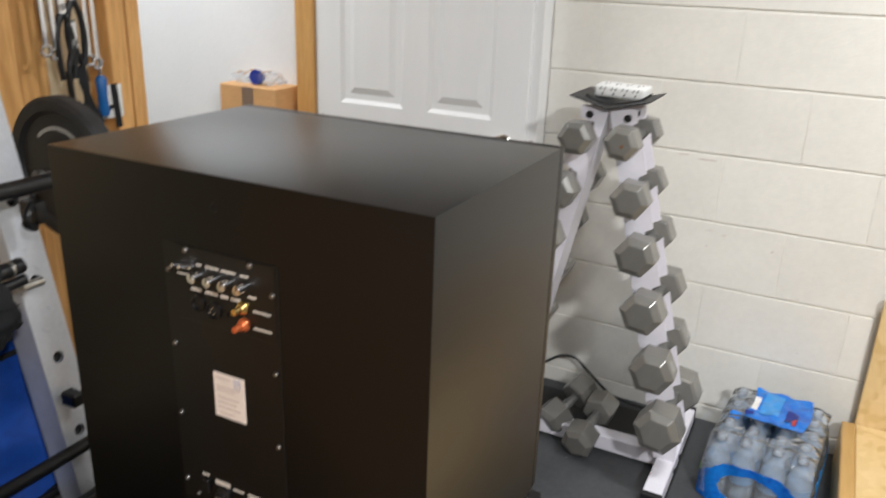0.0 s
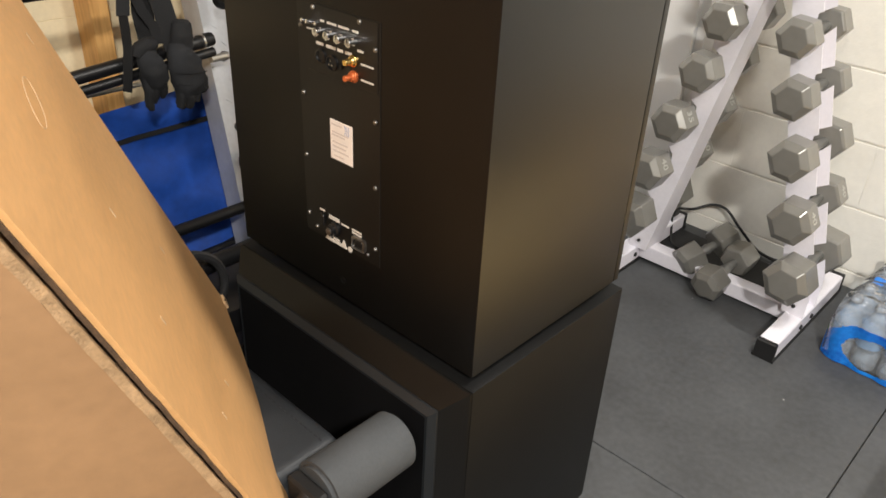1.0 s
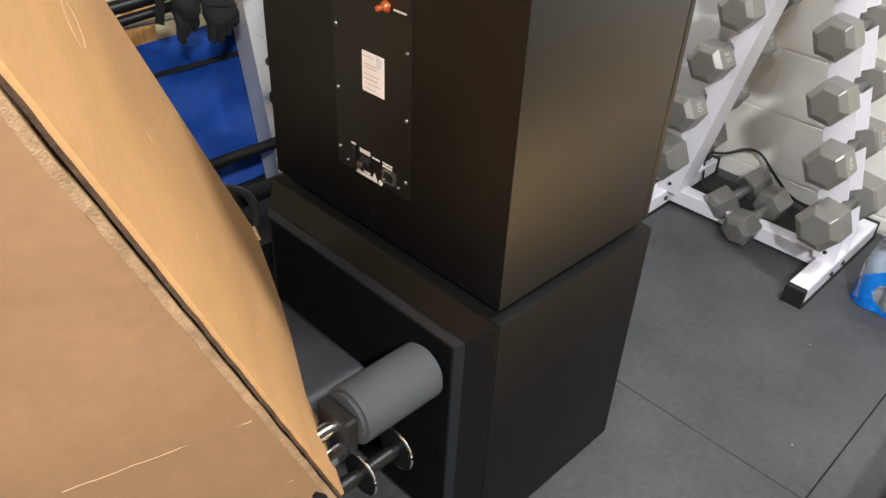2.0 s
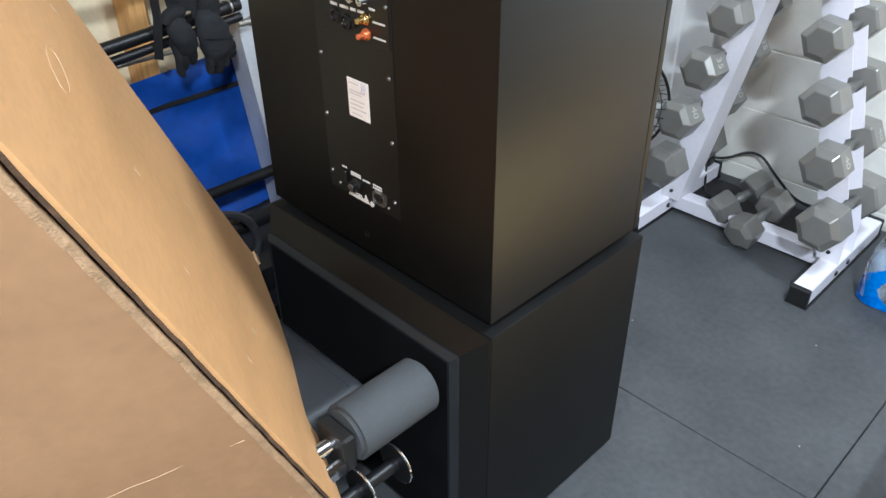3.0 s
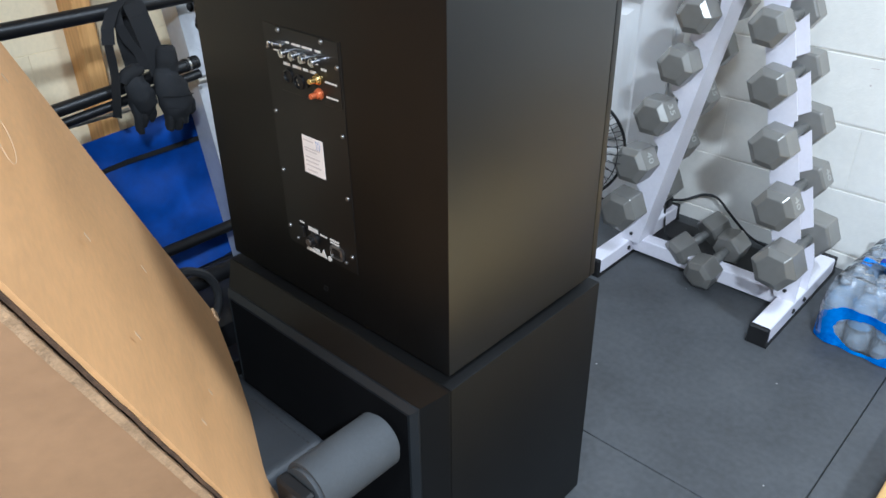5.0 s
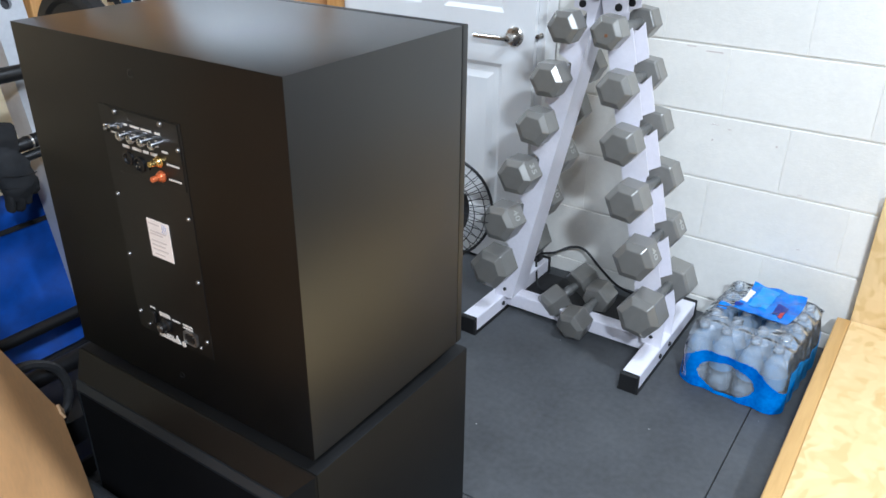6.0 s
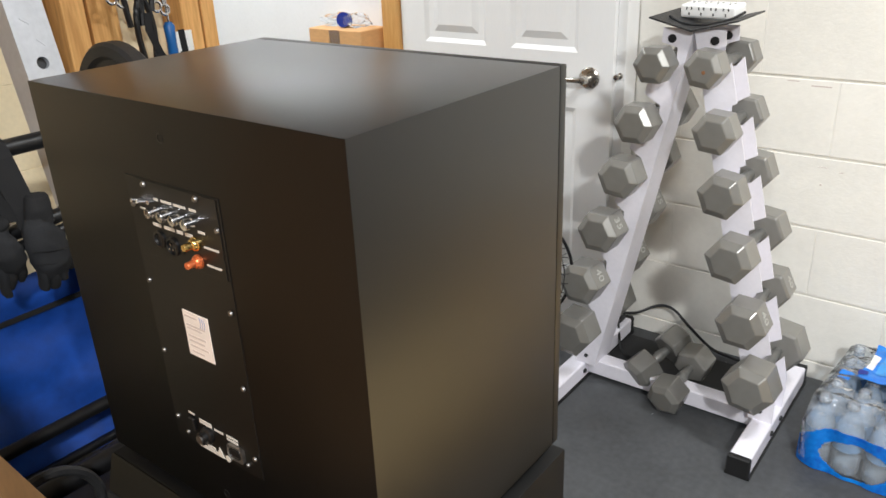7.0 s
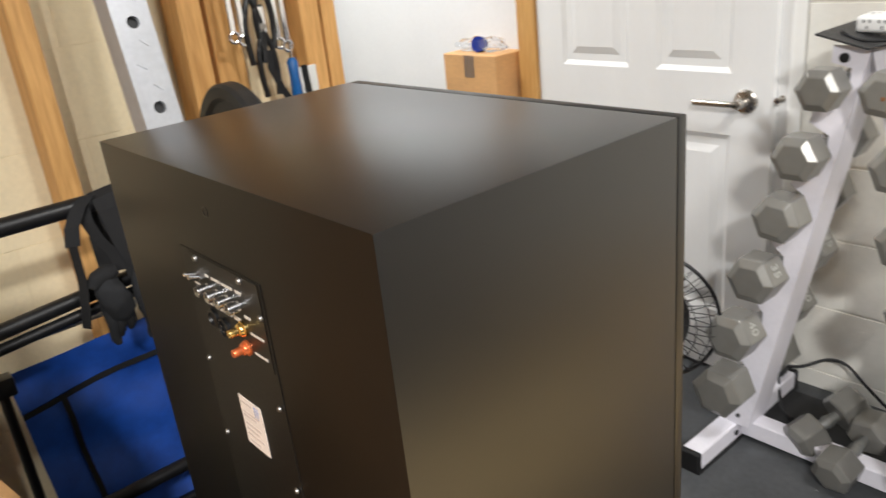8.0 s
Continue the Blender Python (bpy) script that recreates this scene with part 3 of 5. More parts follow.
def lower_speaker():
    s = thing("subwoofer", Matrix.Identity(4), "black subwoofer on the mats with a cloth grille, carrying another", "loudspeaker", "stacked subwoofers")
    x0, x1, y1, z0, z1 = -0.565, 0.012, 0.395, 0.014, 0.541
    part("cabinet", box(x0, x1, -0.0095, y1, z0, z1, 0.003, 2), VINYL_WRAP, s, smooth=True)
    bm = bmesh.new()
    c, yb, yf = 0.034, -0.0112, -0.044
    rects = ((0.0, yb), (0.0015, yb - 0.0025), (c, yf), (c, yf - 0.004), (c + 0.012, yf - 0.011), (c + 0.018, yf - 0.011))
    rings = [[bm.verts.new(v) for v in ((x0 + i, y, z0 + i), (x1 - i, y, z0 + i), (x1 - i, y, z1 - i), (x0 + i, y, z1 - i))] for i, y in rects[:3]]
    for lo, hi in zip(rings, rings[1:]):
        for k in range(4):
            bm.faces.new((lo[k], lo[(k + 1) % 4], hi[(k + 1) % 4], hi[k]))
    bm.faces.new(rings[0][::-1])
    bm.faces.new(rings[-1])
    part("front_baffle", bm, BACK_BOARD, s, "black baffle with a broad mitred chamfer")
    bm = bmesh.new()
    yg = yf - 0.0006
    gx0, gx1, gz0, gz1, ch, yf = x0 + c, x1 - c, z0 + c, z1 - c, 0.011, yf - 0.012
    rects = ((0.0, yg), (0.0, yf + 0.008), (ch, yf), (ch + 0.005, yf), (ch + 0.005, yf + 0.003))
    rings = [[bm.verts.new(v) for v in ((gx0 + i, y, gz0 + i), (gx1 - i, y, gz0 + i), (gx1 - i, y, gz1 - i), (gx0 + i, y, gz1 - i))] for i, y in rects]
    for lo, hi in zip(rings, rings[1:]):
        for k in range(4):
            bm.faces.new((lo[k], lo[(k + 1) % 4], hi[(k + 1) % 4], hi[k]))
    bm.faces.new(rings[0][::-1])
    g = part("grille_frame", bm, GRILLE_EDGE, s, "bevelled black grille frame")
    part("cloth", box(gx0 + ch + 0.005, gx1 - ch - 0.005, yf + 0.001, yf + 0.006, gz0 + ch + 0.005, gz1 - ch - 0.005), CLOTH, g, "black woven grille cloth")
    for fx in (x0 + 0.06, x1 - 0.06):
        for fy in (0.05, y1 - 0.06):
            part("foot", rod((fx, fy, z0 + 0.001), (fx, fy, 0.0), 0.02, 14), BLACK_RUBBER, s)
    return s


lower_speaker()
upper_speaker()


# ---- dumbbell rack ----
RC = -0.188                      # middle of the rack


PEAKS = (0.960, 0.822, 0.680, 0.528, 0.372, 0.208)


def leg_in(z, side):
    """Inner edge of a leg at height z."""
    return -0.180 + 0.240 * (0.994 - z) if side > 0 else -0.194 - 0.216 * (1.0 - z)


def leg_out(z, side):
    """Line of the tooth tips along the outer edge of a leg."""
    return -0.096 + 0.248 * (0.960 - z) if side > 0 else -0.270 - 0.216 * (1.0 - z)



SEATS = {-1: (-0.243, -0.276, -0.315, -0.353, -0.395, -0.430), 1: (-0.124, -0.094, -0.058, -0.018, 0.020, 0.064)}


def dumbbell_rack():
    r = thing("dumbbell_rack", Matrix.Identity(4), "white steel A-frame dumbbell rack with black rubber feet", "dumbbell rack")
    for side in (-1, 1):
        fx = RC + side * 0.268
        f = part("base_foot", box(fx - 0.026, fx + 0.026, 1.165, 1.655, 0.006, 0.056, 0.003), WHITE_STEEL, r)
        for ya, yb in ((1.148, 1.166), (1.654, 1.672)):
            part("end_cap", box(fx - 0.0275, fx + 0.0275, ya, yb, 0.0, 0.0575, 0.003), BLACK_RUBBER, f, "black rubber end cap")
        part("rubber_strip", box(fx - 0.03, fx + 0.03, 1.150, 1.670, 0.0, 0.006), BLACK_RUBBER, f)
        for by in (1.33, 1.41):
            part("bolt", lathe(((0.008, 0), (0.008, 0.004), (0.004, 0.006)), 6, m=pose(fx + 0.026, by, 0.03, 0, 90, 0)), DARK_IRON, f)
        # folded leg: an inner web with a notched plate along its front and back edges
        ya, yb, th, zt, zb = 1.330, 1.424, 0.003, 1.030, 0.056
        edge = [(leg_in(zb, side), zb), (leg_in(zt, side), zt), (leg_in(zt, side) + side * 0.074, zt), (leg_in(zt, side) + side * 0.076, 0.996)]
        for k, (z, xh) in enumerate(zip(CRADLES, SEATS[side])):
            edge += [(xh - side * 0.019, z + 0.034), (xh - side * 0.019, z - 0.004), (xh - side * 0.010, z - 0.0155), (xh + side * 0.010, z - 0.0155)]
            edge.append((leg_out(PEAKS[k], side), PEAKS[k]))
            if k < 5:
                edge.append((leg_out(PEAKS[k + 1] + 0.048, side), PEAKS[k + 1] + 0.048))
        edge += [(leg_out(0.150, side), 0.150), (leg_in(zb, side) + side * 0.060, zb)]
        post = None
        for y in (ya, yb - th):
            bm = bmesh.new()
            a = [bm.verts.new((x, y, z)) for x, z in edge]
            b = [bm.verts.new((x, y + th, z)) for x, z in edge]
            bm.faces.new(a)
            bm.faces.new(b[::-1])
            for n in range(len(edge)):
                o = (n + 1) % len(edge)
                bm.faces.new((a[n], b[n], b[o], a[o]))
            bmesh.ops.recalc_face_normals(bm, faces=bm.faces[:])
            if post is None:
                post = part("post", bm, WHITE_STEEL, r, "white folded steel leg with notches")
            else:
                part("back_plate", bm, WHITE_STEEL, post)
        bm = bmesh.new()
        a = [bm.verts.new((leg_in(z, side) + side * o, y, z)) for z in (zb, zt) for o, y in ((0.0001, ya + th), (0.003, ya + th), (0.003, yb - th), (0.0001, yb - th))]
        for f in ((3, 2, 1, 0), (4, 5, 6, 7), (0, 1, 5, 4), (1, 2, 6, 5), (2, 3, 7, 6), (3, 0, 4, 7)):
            bm.faces.new([a[q] for q in f])
        bmesh.ops.recalc_face_normals(bm, faces=bm.faces[:])
        part("web", bm, WHITE_STEEL, post)
        hx = RC + side * 0.050
        for y, turn in ((ya, 90), (yb - th, 90)):
            part("bolt", lathe(((0.010, 0), (0.010, 0.003), (0.005, 0.0035)), 12, m=pose(hx, y, 1.006, turn)), BLACK_RUBBER, post)
        part("bolt", lathe(((0.006, 0), (0.006, 0.004), (0.003, 0.005)), 6, m=pose(leg_in(0.085, side) + side * 0.034, ya, 0.085, 90)), DARK_IRON, post)
        # wing of the tray
        m = pose(RC, 1.38, 1.016, 0, -14 * side, 0)
        w = box(0.0 if side > 0 else -0.108, 0.112 if side > 0 else 0.0, -0.075, 0.115, 0.010, 0.014, 0.001, m=m)
        part("tray_wing", w, DARK_IRON, r, "dark grey tray wing")
    bar = part("cross_bar", box(RC - 0.242, RC + 0.242, 1.355, 1.405, 0.012, 0.060, 0.003), WHITE_STEEL, r)
    return r


# (height, across flats) from top to bottom
LEVELS = ((0.952, 0.090), (0.812, 0.100), (0.672, 0.107), (0.520, 0.113), (0.364, 0.118), (0.200, 0.128))
CRADLES = [z for z, a in LEVELS]


def hex_head(bm, flats, length, y, direction, turn=0.0):
    """A hexagonal head from y outwards, its outer rim chamfered."""
    rad = flats / math.sqrt(3)
    ch = flats * 0.17
    rings = []
    for dy, rr in ((0, rad * 0.90), (0.006, rad), (length - ch * 0.75, rad), (length, rad - ch * 1.15)):
        rings.append([bm.verts.new((rr * math.cos(math.tau * k / 6 + turn), y + direction * dy, rr * math.sin(math.tau * k / 6 + turn))) for k in range(6)])
    for lo, hi in zip(rings, rings[1:]):
        for i in range(6):
            bm.faces.new((lo[i], lo[(i + 1) % 6], hi[(i + 1) % 6], hi[i]))
    bm.faces.new(rings[0])
    bm.faces.new(rings[-1])
    bmesh.ops.recalc_face_normals(bm, faces=bm.faces[:])


def dumbbell(m, flats, gap, label, group, number="", rusty=False):
    d = thing("dumbbell", m, label, "dumbbell", group)
    length = flats * 0.86
    for sgn in (-1, 1):
        bm = bmesh.new()
        hex_head(bm, flats, length, sgn * gap / 2, sgn)
        bmesh.ops.bevel(bm, geom=bm.edges[:], offset=0.0016, segments=1, affect="EDGES")
        h = part("hex_head", bm, HEX_GREY, d)
        if rusty:
            part("rust_patch", rod((0.006, sgn * (gap / 2 + length - 0.001), -0.004), (0.006, sgn * (gap / 2 + length + 0.0006), -0.004), 0.0045, 7), RUST, h, "rust brown chip")
        # numerals on the upper right facet
        if number:
            rr = flats / 2 + 0.0004
            a = radians(30)
            mm = Matrix.Translation((rr * math.cos(a), sgn * (gap / 2 + length * 0.5), rr * math.sin(a))) @ Matrix.Rotation(radians(90) - a, 4, "Y") @ Matrix.Rotation(radians(0), 4, "Z")
            words("numeral", number, flats * 0.34, NUMERAL, h, mm)
    prof = [(0.0125, -gap / 2 - 0.004), (0.0135, -gap / 4), (0.0165, 0), (0.0135, gap / 4), (0.0125, gap / 2 + 0.004)]
    part("handle", lathe(prof, 14, m=pose(0, 0, 0, 90)), HANDLE, d, smooth=True)
    return d


dumbbell_rack()
rnd = random.Random(4)
SAY = ("small", "light", "medium", "medium heavy", "heavy", "largest")
for side in (-1, 1):
    for k, (z, flats) in enumerate(LEVELS):
        xo = SEATS[side][k]
        number = {(-1, 4): "40", (1, 4): "40", (-1, 3): "35", (-1, 2): "30", (1, 3): "35", (1, 5): "50"}.get((side, k), "")
        number = number if (side, k) in ((-1, 4), (1, 4), (-1, 3)) else ""
        turn = rnd.uniform(-5, 5) + (2 if side < 0 else 4)
        m = pose(xo, 1.374 + rnd.uniform(-0.006, 0.006), z + 0.002, -2.0, turn, rnd.uniform(-2.5, 2.5))
        dumbbell(m, flats * 0.885, 0.160, SAY[k] + " grey hex dumbbell resting in the white rack", "dumbbells on the rack", number, rusty=(k == 0 and side == 1))


# loose small dumbbells on the floor against the cross bar
dumbbell(pose(-0.247, 1.440, 0.086, 24, 15, -19), 0.088, 0.056, "small grey hex dumbbell lying on the cross bar", "loose small dumbbells")
dumbbell(pose(-0.157, 1.388, 0.074, 11, -12, -8), 0.088, 0.086, "small grey hex dumbbell leaning over the cross bar", "loose small dumbbells")

# Thin black sheet added for the dark, shadowed area under the rack.
tagged(part("dark_patch", box(-0.425, 0.045, 1.415, 1.640, 0.0, 0.008, 0.002), BLACK_RUBBER), "flat black sheet added as the shadow under the rack", "rubber pad")
cable = thing("power_cable", Matrix.Identity(4), "black power cable with a plug looping behind the dumbbell rack", "cable")
part("cord", pipe(((-0.452, 1.625, 0.085), (-0.40, 1.63, 0.10), (-0.35, 1.66, 0.125), (-0.30, 1.665, 0.125), (-0.24, 1.655, 0.085), (-0.17, 1.66, 0.03), (-0.10, 1.665, 0.012), (-0.02, 1.66, 0.012)), 0.0045, 8), BLACK_RUBBER, cable, smooth=True)
part("tail", pipe(((-0.452, 1.60, 0.075), (-0.435, 1.57, 0.05), (-0.40, 1.52, 0.018), (-0.36, 1.50, 0.013)), 0.004, 8), BLACK_RUBBER, cable, smooth=True)
part("plug", box(-0.476, -0.444, 1.60, 1.64, 0.058, 0.095, 0.006, 2), BLACK_PLASTIC, cable, smooth=True)


def power_strip():
    s = thing("power_strip", pose(-0.180, 1.42, 1.046, 4, 0, -6), "white multi-outlet power strip lying on the rack tray", "power strip")
    part("body", box(-0.068, 0.068, -0.03, 0.03, 0.0, 0.032, 0.008, 3), WHITE_PLASTIC, s, smooth=True)
    for i in range(4):
        for dx, dz in ((-0.006, 0.006), (0.006, 0.006), (0.0, -0.006)):
            x = -0.045 + i * 0.030 + dx
            part("slot", box(x - 0.0015, x + 0.0015, -0.0305, -0.0295, 0.017 + dz - 0.003, 0.017 + dz + 0.003), BLACK_PLASTIC, s)
    for i in range(4):
        for dx, dy in ((-0.006, 0.006), (0.006, 0.006), (0.0, -0.008)):
            x = -0.045 + i * 0.030 + dx
            part("slot", box(x - 0.0015, x + 0.0015, dy - 0.003, dy + 0.003, 0.0315, 0.0325), BLACK_PLASTIC, s)
    return s


power_strip()
part("adapter_cord", pipe(((-0.26, 1.36, 1.052), (-0.22, 1.34, 1.040), (-0.17, 1.345, 1.038), (-0.12, 1.36, 1.050), (-0.10, 1.40, 1.062)), 0.003, 6), BLACK_RUBBER, None, smooth=True)
tagged(bpy.data.objects["adapter_cord"], "thin black cord lying in the rack tray", "cable")

# ---- bottled water ----
def bottle_pack():
    p = thing("water_bottle_pack", pose(0.176, 1.294, 0.0, 0, 0, -5), "shrink-wrapped pack of clear water bottles in torn blue film", "bottle pack")
    rb, n, k, sp = 0.0335, 4, 5, 0.0695
    prof = ((0.024, 0.0), (0.030, 0.004), (rb, 0.012), (rb, 0.055), (0.0295, 0.062), (rb, 0.070), (rb, 0.118), (0.030, 0.128), (0.023, 0.150), (0.0145, 0.168), (0.0125, 0.174), (0.0125, 0.182))
    first = cap0 = None
    rnd2 = random.Random(8)
    for i in range(n):
        for j in range(k):
            m = pose(0.0365 + i * sp + rnd2.uniform(-0.001, 0.001), 0.038 + j * sp, 0.0, rnd2.uniform(-2, 2), rnd2.uniform(-2, 2), rnd2.uniform(0, 90))
            if first is None:
                first = part("bottle", lathe(prof, 14), CLEAR, p, m=m, smooth=True)
                cap0 = part("cap", lathe(((0.0148, 0.180), (0.0148, 0.192), (0.0125, 0.195)), 14), CLEAR_CAP, first, smooth=True)
                lab0 = part("paper_band", lathe(((rb + 0.0004, 0.074), (rb + 0.0004, 0.112)), 14), BAND_FILM, first, smooth=True)
            else:
                b = again("bottle", first, p, m)
                again("cap", cap0, b, Matrix.Identity(4))
                again("paper_band", lab0, b, Matrix.Identity(4))
    W, D, HH = 4 * sp + 0.004, 5 * sp + 0.008, 0.186

    def skin(u, off):
        """A point of the rounded outline, u metres along it from the near left corner."""
        r = 0.03
        segs = ((W - 2 * r, (r, 0), (1, 0)), (D - 2 * r, (W, r), (0, 1)), (W - 2 * r, (W - r, D), (-1, 0)), (D - 2 * r, (0, D - r), (0, -1)))
        arc = math.pi * r / 2
        total = sum(s[0] + arc for s in segs)
        u %= total
        for length, (sx, sy), (dx, dy) in segs:
            if u <= length:
                return sx + dx * u + dy * off, sy + dy * u - dx * off
            u -= length
            if u <= arc:
                a = u / r
                cx, cy = sx + dx * length - dy * r, sy + dy * length + dx * r
                ang = math.atan2(-dx, dy) + a
                return cx + (r + off) * math.cos(ang), cy + (r + off) * math.sin(ang)
            u -= arc
        return 0, 0

    def ripple(u, v):
        return 0.0025 * math.sin(u * 95 + v * 9) + 0.002 * noise.noise((u * 20, v * 7, 3))

    L = W - 0.06

    def front(u, v):
        s = -0.165 + u * (L + 0.28)
        z = 0.003 + v * 0.145
        a, b = (s - L * 0.46) / 0.076, (z - 0.060) / 0.046
        if a * a + b * b < 1:
            return None
        top = 0.050 + 0.080 * math.exp(-((s - L * 0.46) / 0.13) ** 4) + 0.02 * max(0, (s - L) / 0.1)
        if z > top + 0.004:
            return None
        x, y = skin(s, 0.003 + ripple(s, z))
        return x, y, z
    part("front_film", sheet(front, 110, 44, 0.0008), BLUE_FILM, p, "bright blue torn shrink film", smooth=True)

    def side(u, v):
        s = L + 0.06 + u * 0.30
        z = 0.004 + v * (0.090 + 0.02 * math.sin(u * 7))
        x, y = skin(s, 0.003 + ripple(s, z))
        return x, y, z
    part("side_film", sheet(side, 40, 8, 0.0008), PALE_FILM, p, smooth=True)

    def shell(u, v):
        s = u * 1.24
        z = 0.02 + v * (HH - 0.035)
        lean = 0.012 * max(0, v - 0.6) / 0.4
        x, y = skin(s, 0.0015 + ripple(s, z) - lean)
        return x, y, z
    ob = part("clear_film", sheet(shell, 100, 10, 0.0006), WRAP, p, smooth=True)
    ob.visible_shadow = False

    def dome(x, y):
        return 0.1965 + 0.004 * math.cos(math.tau * (x - 0.0365) / sp) * math.cos(math.tau * (y - 0.038) / sp) + 0.003 * noise.noise((x * 40, y * 40, 1)) - 0.02 * max(0, abs(x - W / 2) / (W / 2) - 0.75) / 0.25

    def cover(u, v):
        x, y = 0.006 + u * (W - 0.012), 0.012 + v * (D - 0.024)
        if (x - 0.13) ** 2 / 0.075 ** 2 + (y - D * 0.40) ** 2 / 0.055 ** 2 < 1:
            return None
        sag = 0.010 * (1 - abs(math.cos(math.pi * (y - 0.038) / sp)))
        return x, y, dome(x, y) - 0.0015 - sag - 0.03 * max(0, (0.05 - y) / 0.05)
    ob = part("top_clear_film", sheet(cover, 40, 56, 0.0005), WRAP, p, "clear shrink film with a torn hole", smooth=True)
    ob.visible_shadow = False

    def top(u, v):
        x = 0.066 + u * 0.155 + 0.010 * math.sin(v * 3)
        y = D * 0.44 + v * D * 0.53
        return x, y, dome(x, y)
    part("top_film", sheet(top, 26, 26, 0.0008), BLUE_FILM, p, "blue printed shrink film", smooth=True)

    def patch(x0, x1, y0, y1, lift, mat, name):
        def fn(u, v):
            x, y = x0 + u * (x1 - x0), y0 + v * (y1 - y0)
            return x, y, dome(x, y) + lift
        part(name, sheet(fn, 10, 10, 0.0004), mat, p, smooth=True)
    patch(0.100, 0.150, D * 0.56, D * 0.92, 0.0016, PALE_FILM, "pale_print")
    patch(0.076, 0.092, D * 0.58, D * 0.80, 0.0018, WHITE_PLASTIC, "white_print")
    patch(0.066, 0.088, D * 0.50, D * 0.545, 0.0018, NAVY_FILM, "navy_print")
    patch(0.168, 0.200, D * 0.52, D * 0.70, 0.0018, NAVY_FILM, "navy_print")
    patch(0.188, 0.198, D * 0.50, D * 0.60, 0.0026, RED_INK, "red_print")
    patch(0.030, 0.064, D * 0.42, D * 0.47, 0.0012, BLUE_FILM, "torn_strip")
    patch(0.032, 0.060, D * 0.36, D * 0.39, 0.0012, BLUE_FILM, "torn_strip")

    def tag(u, v):
        s = -0.066 + u * 0.014
        x, y = skin(s, 0.0055)
        return x, y, 0.060 + v * 0.022
    part("green_print", sheet(tag, 3, 3, 0.0004), GREEN_INK, p)
    return p


bottle_pack()


# ---- strand board platform ----
def platform():
    X, Z, Y = 0.512, 0.14, 1.668
    p = thing("wooden_platform", Matrix.Identity(4), "low lifting platform of strand board with a plain pine edge board", "platform")
    part("top_board", box(X + 0.0382, 1.30, -0.6, Y, Z - 0.018, Z, 0.001), OSB, p, "flaked strand board top")
    part("edge_board", box(X, X + 0.038, -0.6, Y, 0.0, Z + 0.0008, 0.006, 3), PINE_EDGE, p, "pine edge board", smooth=True)
    part("end_board", box(X + 0.0382, 1.30, -0.6, -0.565, 0.0, Z - 0.019, 0.002), PINE_EDGE, p)
    part("side_board", box(1.262, 1.30, -0.564, Y, 0.0, Z - 0.019, 0.002), PINE_EDGE, p)
    panel = thing("strand_board_panel", Matrix.Identity(4), "upright strand board panel standing behind the platform", "board")
    part("panel", box(X + 0.035, 1.30, Y + 0.003, Y + 0.021, 0.0, 0.53, 0.0015), OSB, panel)
    return p


platform()


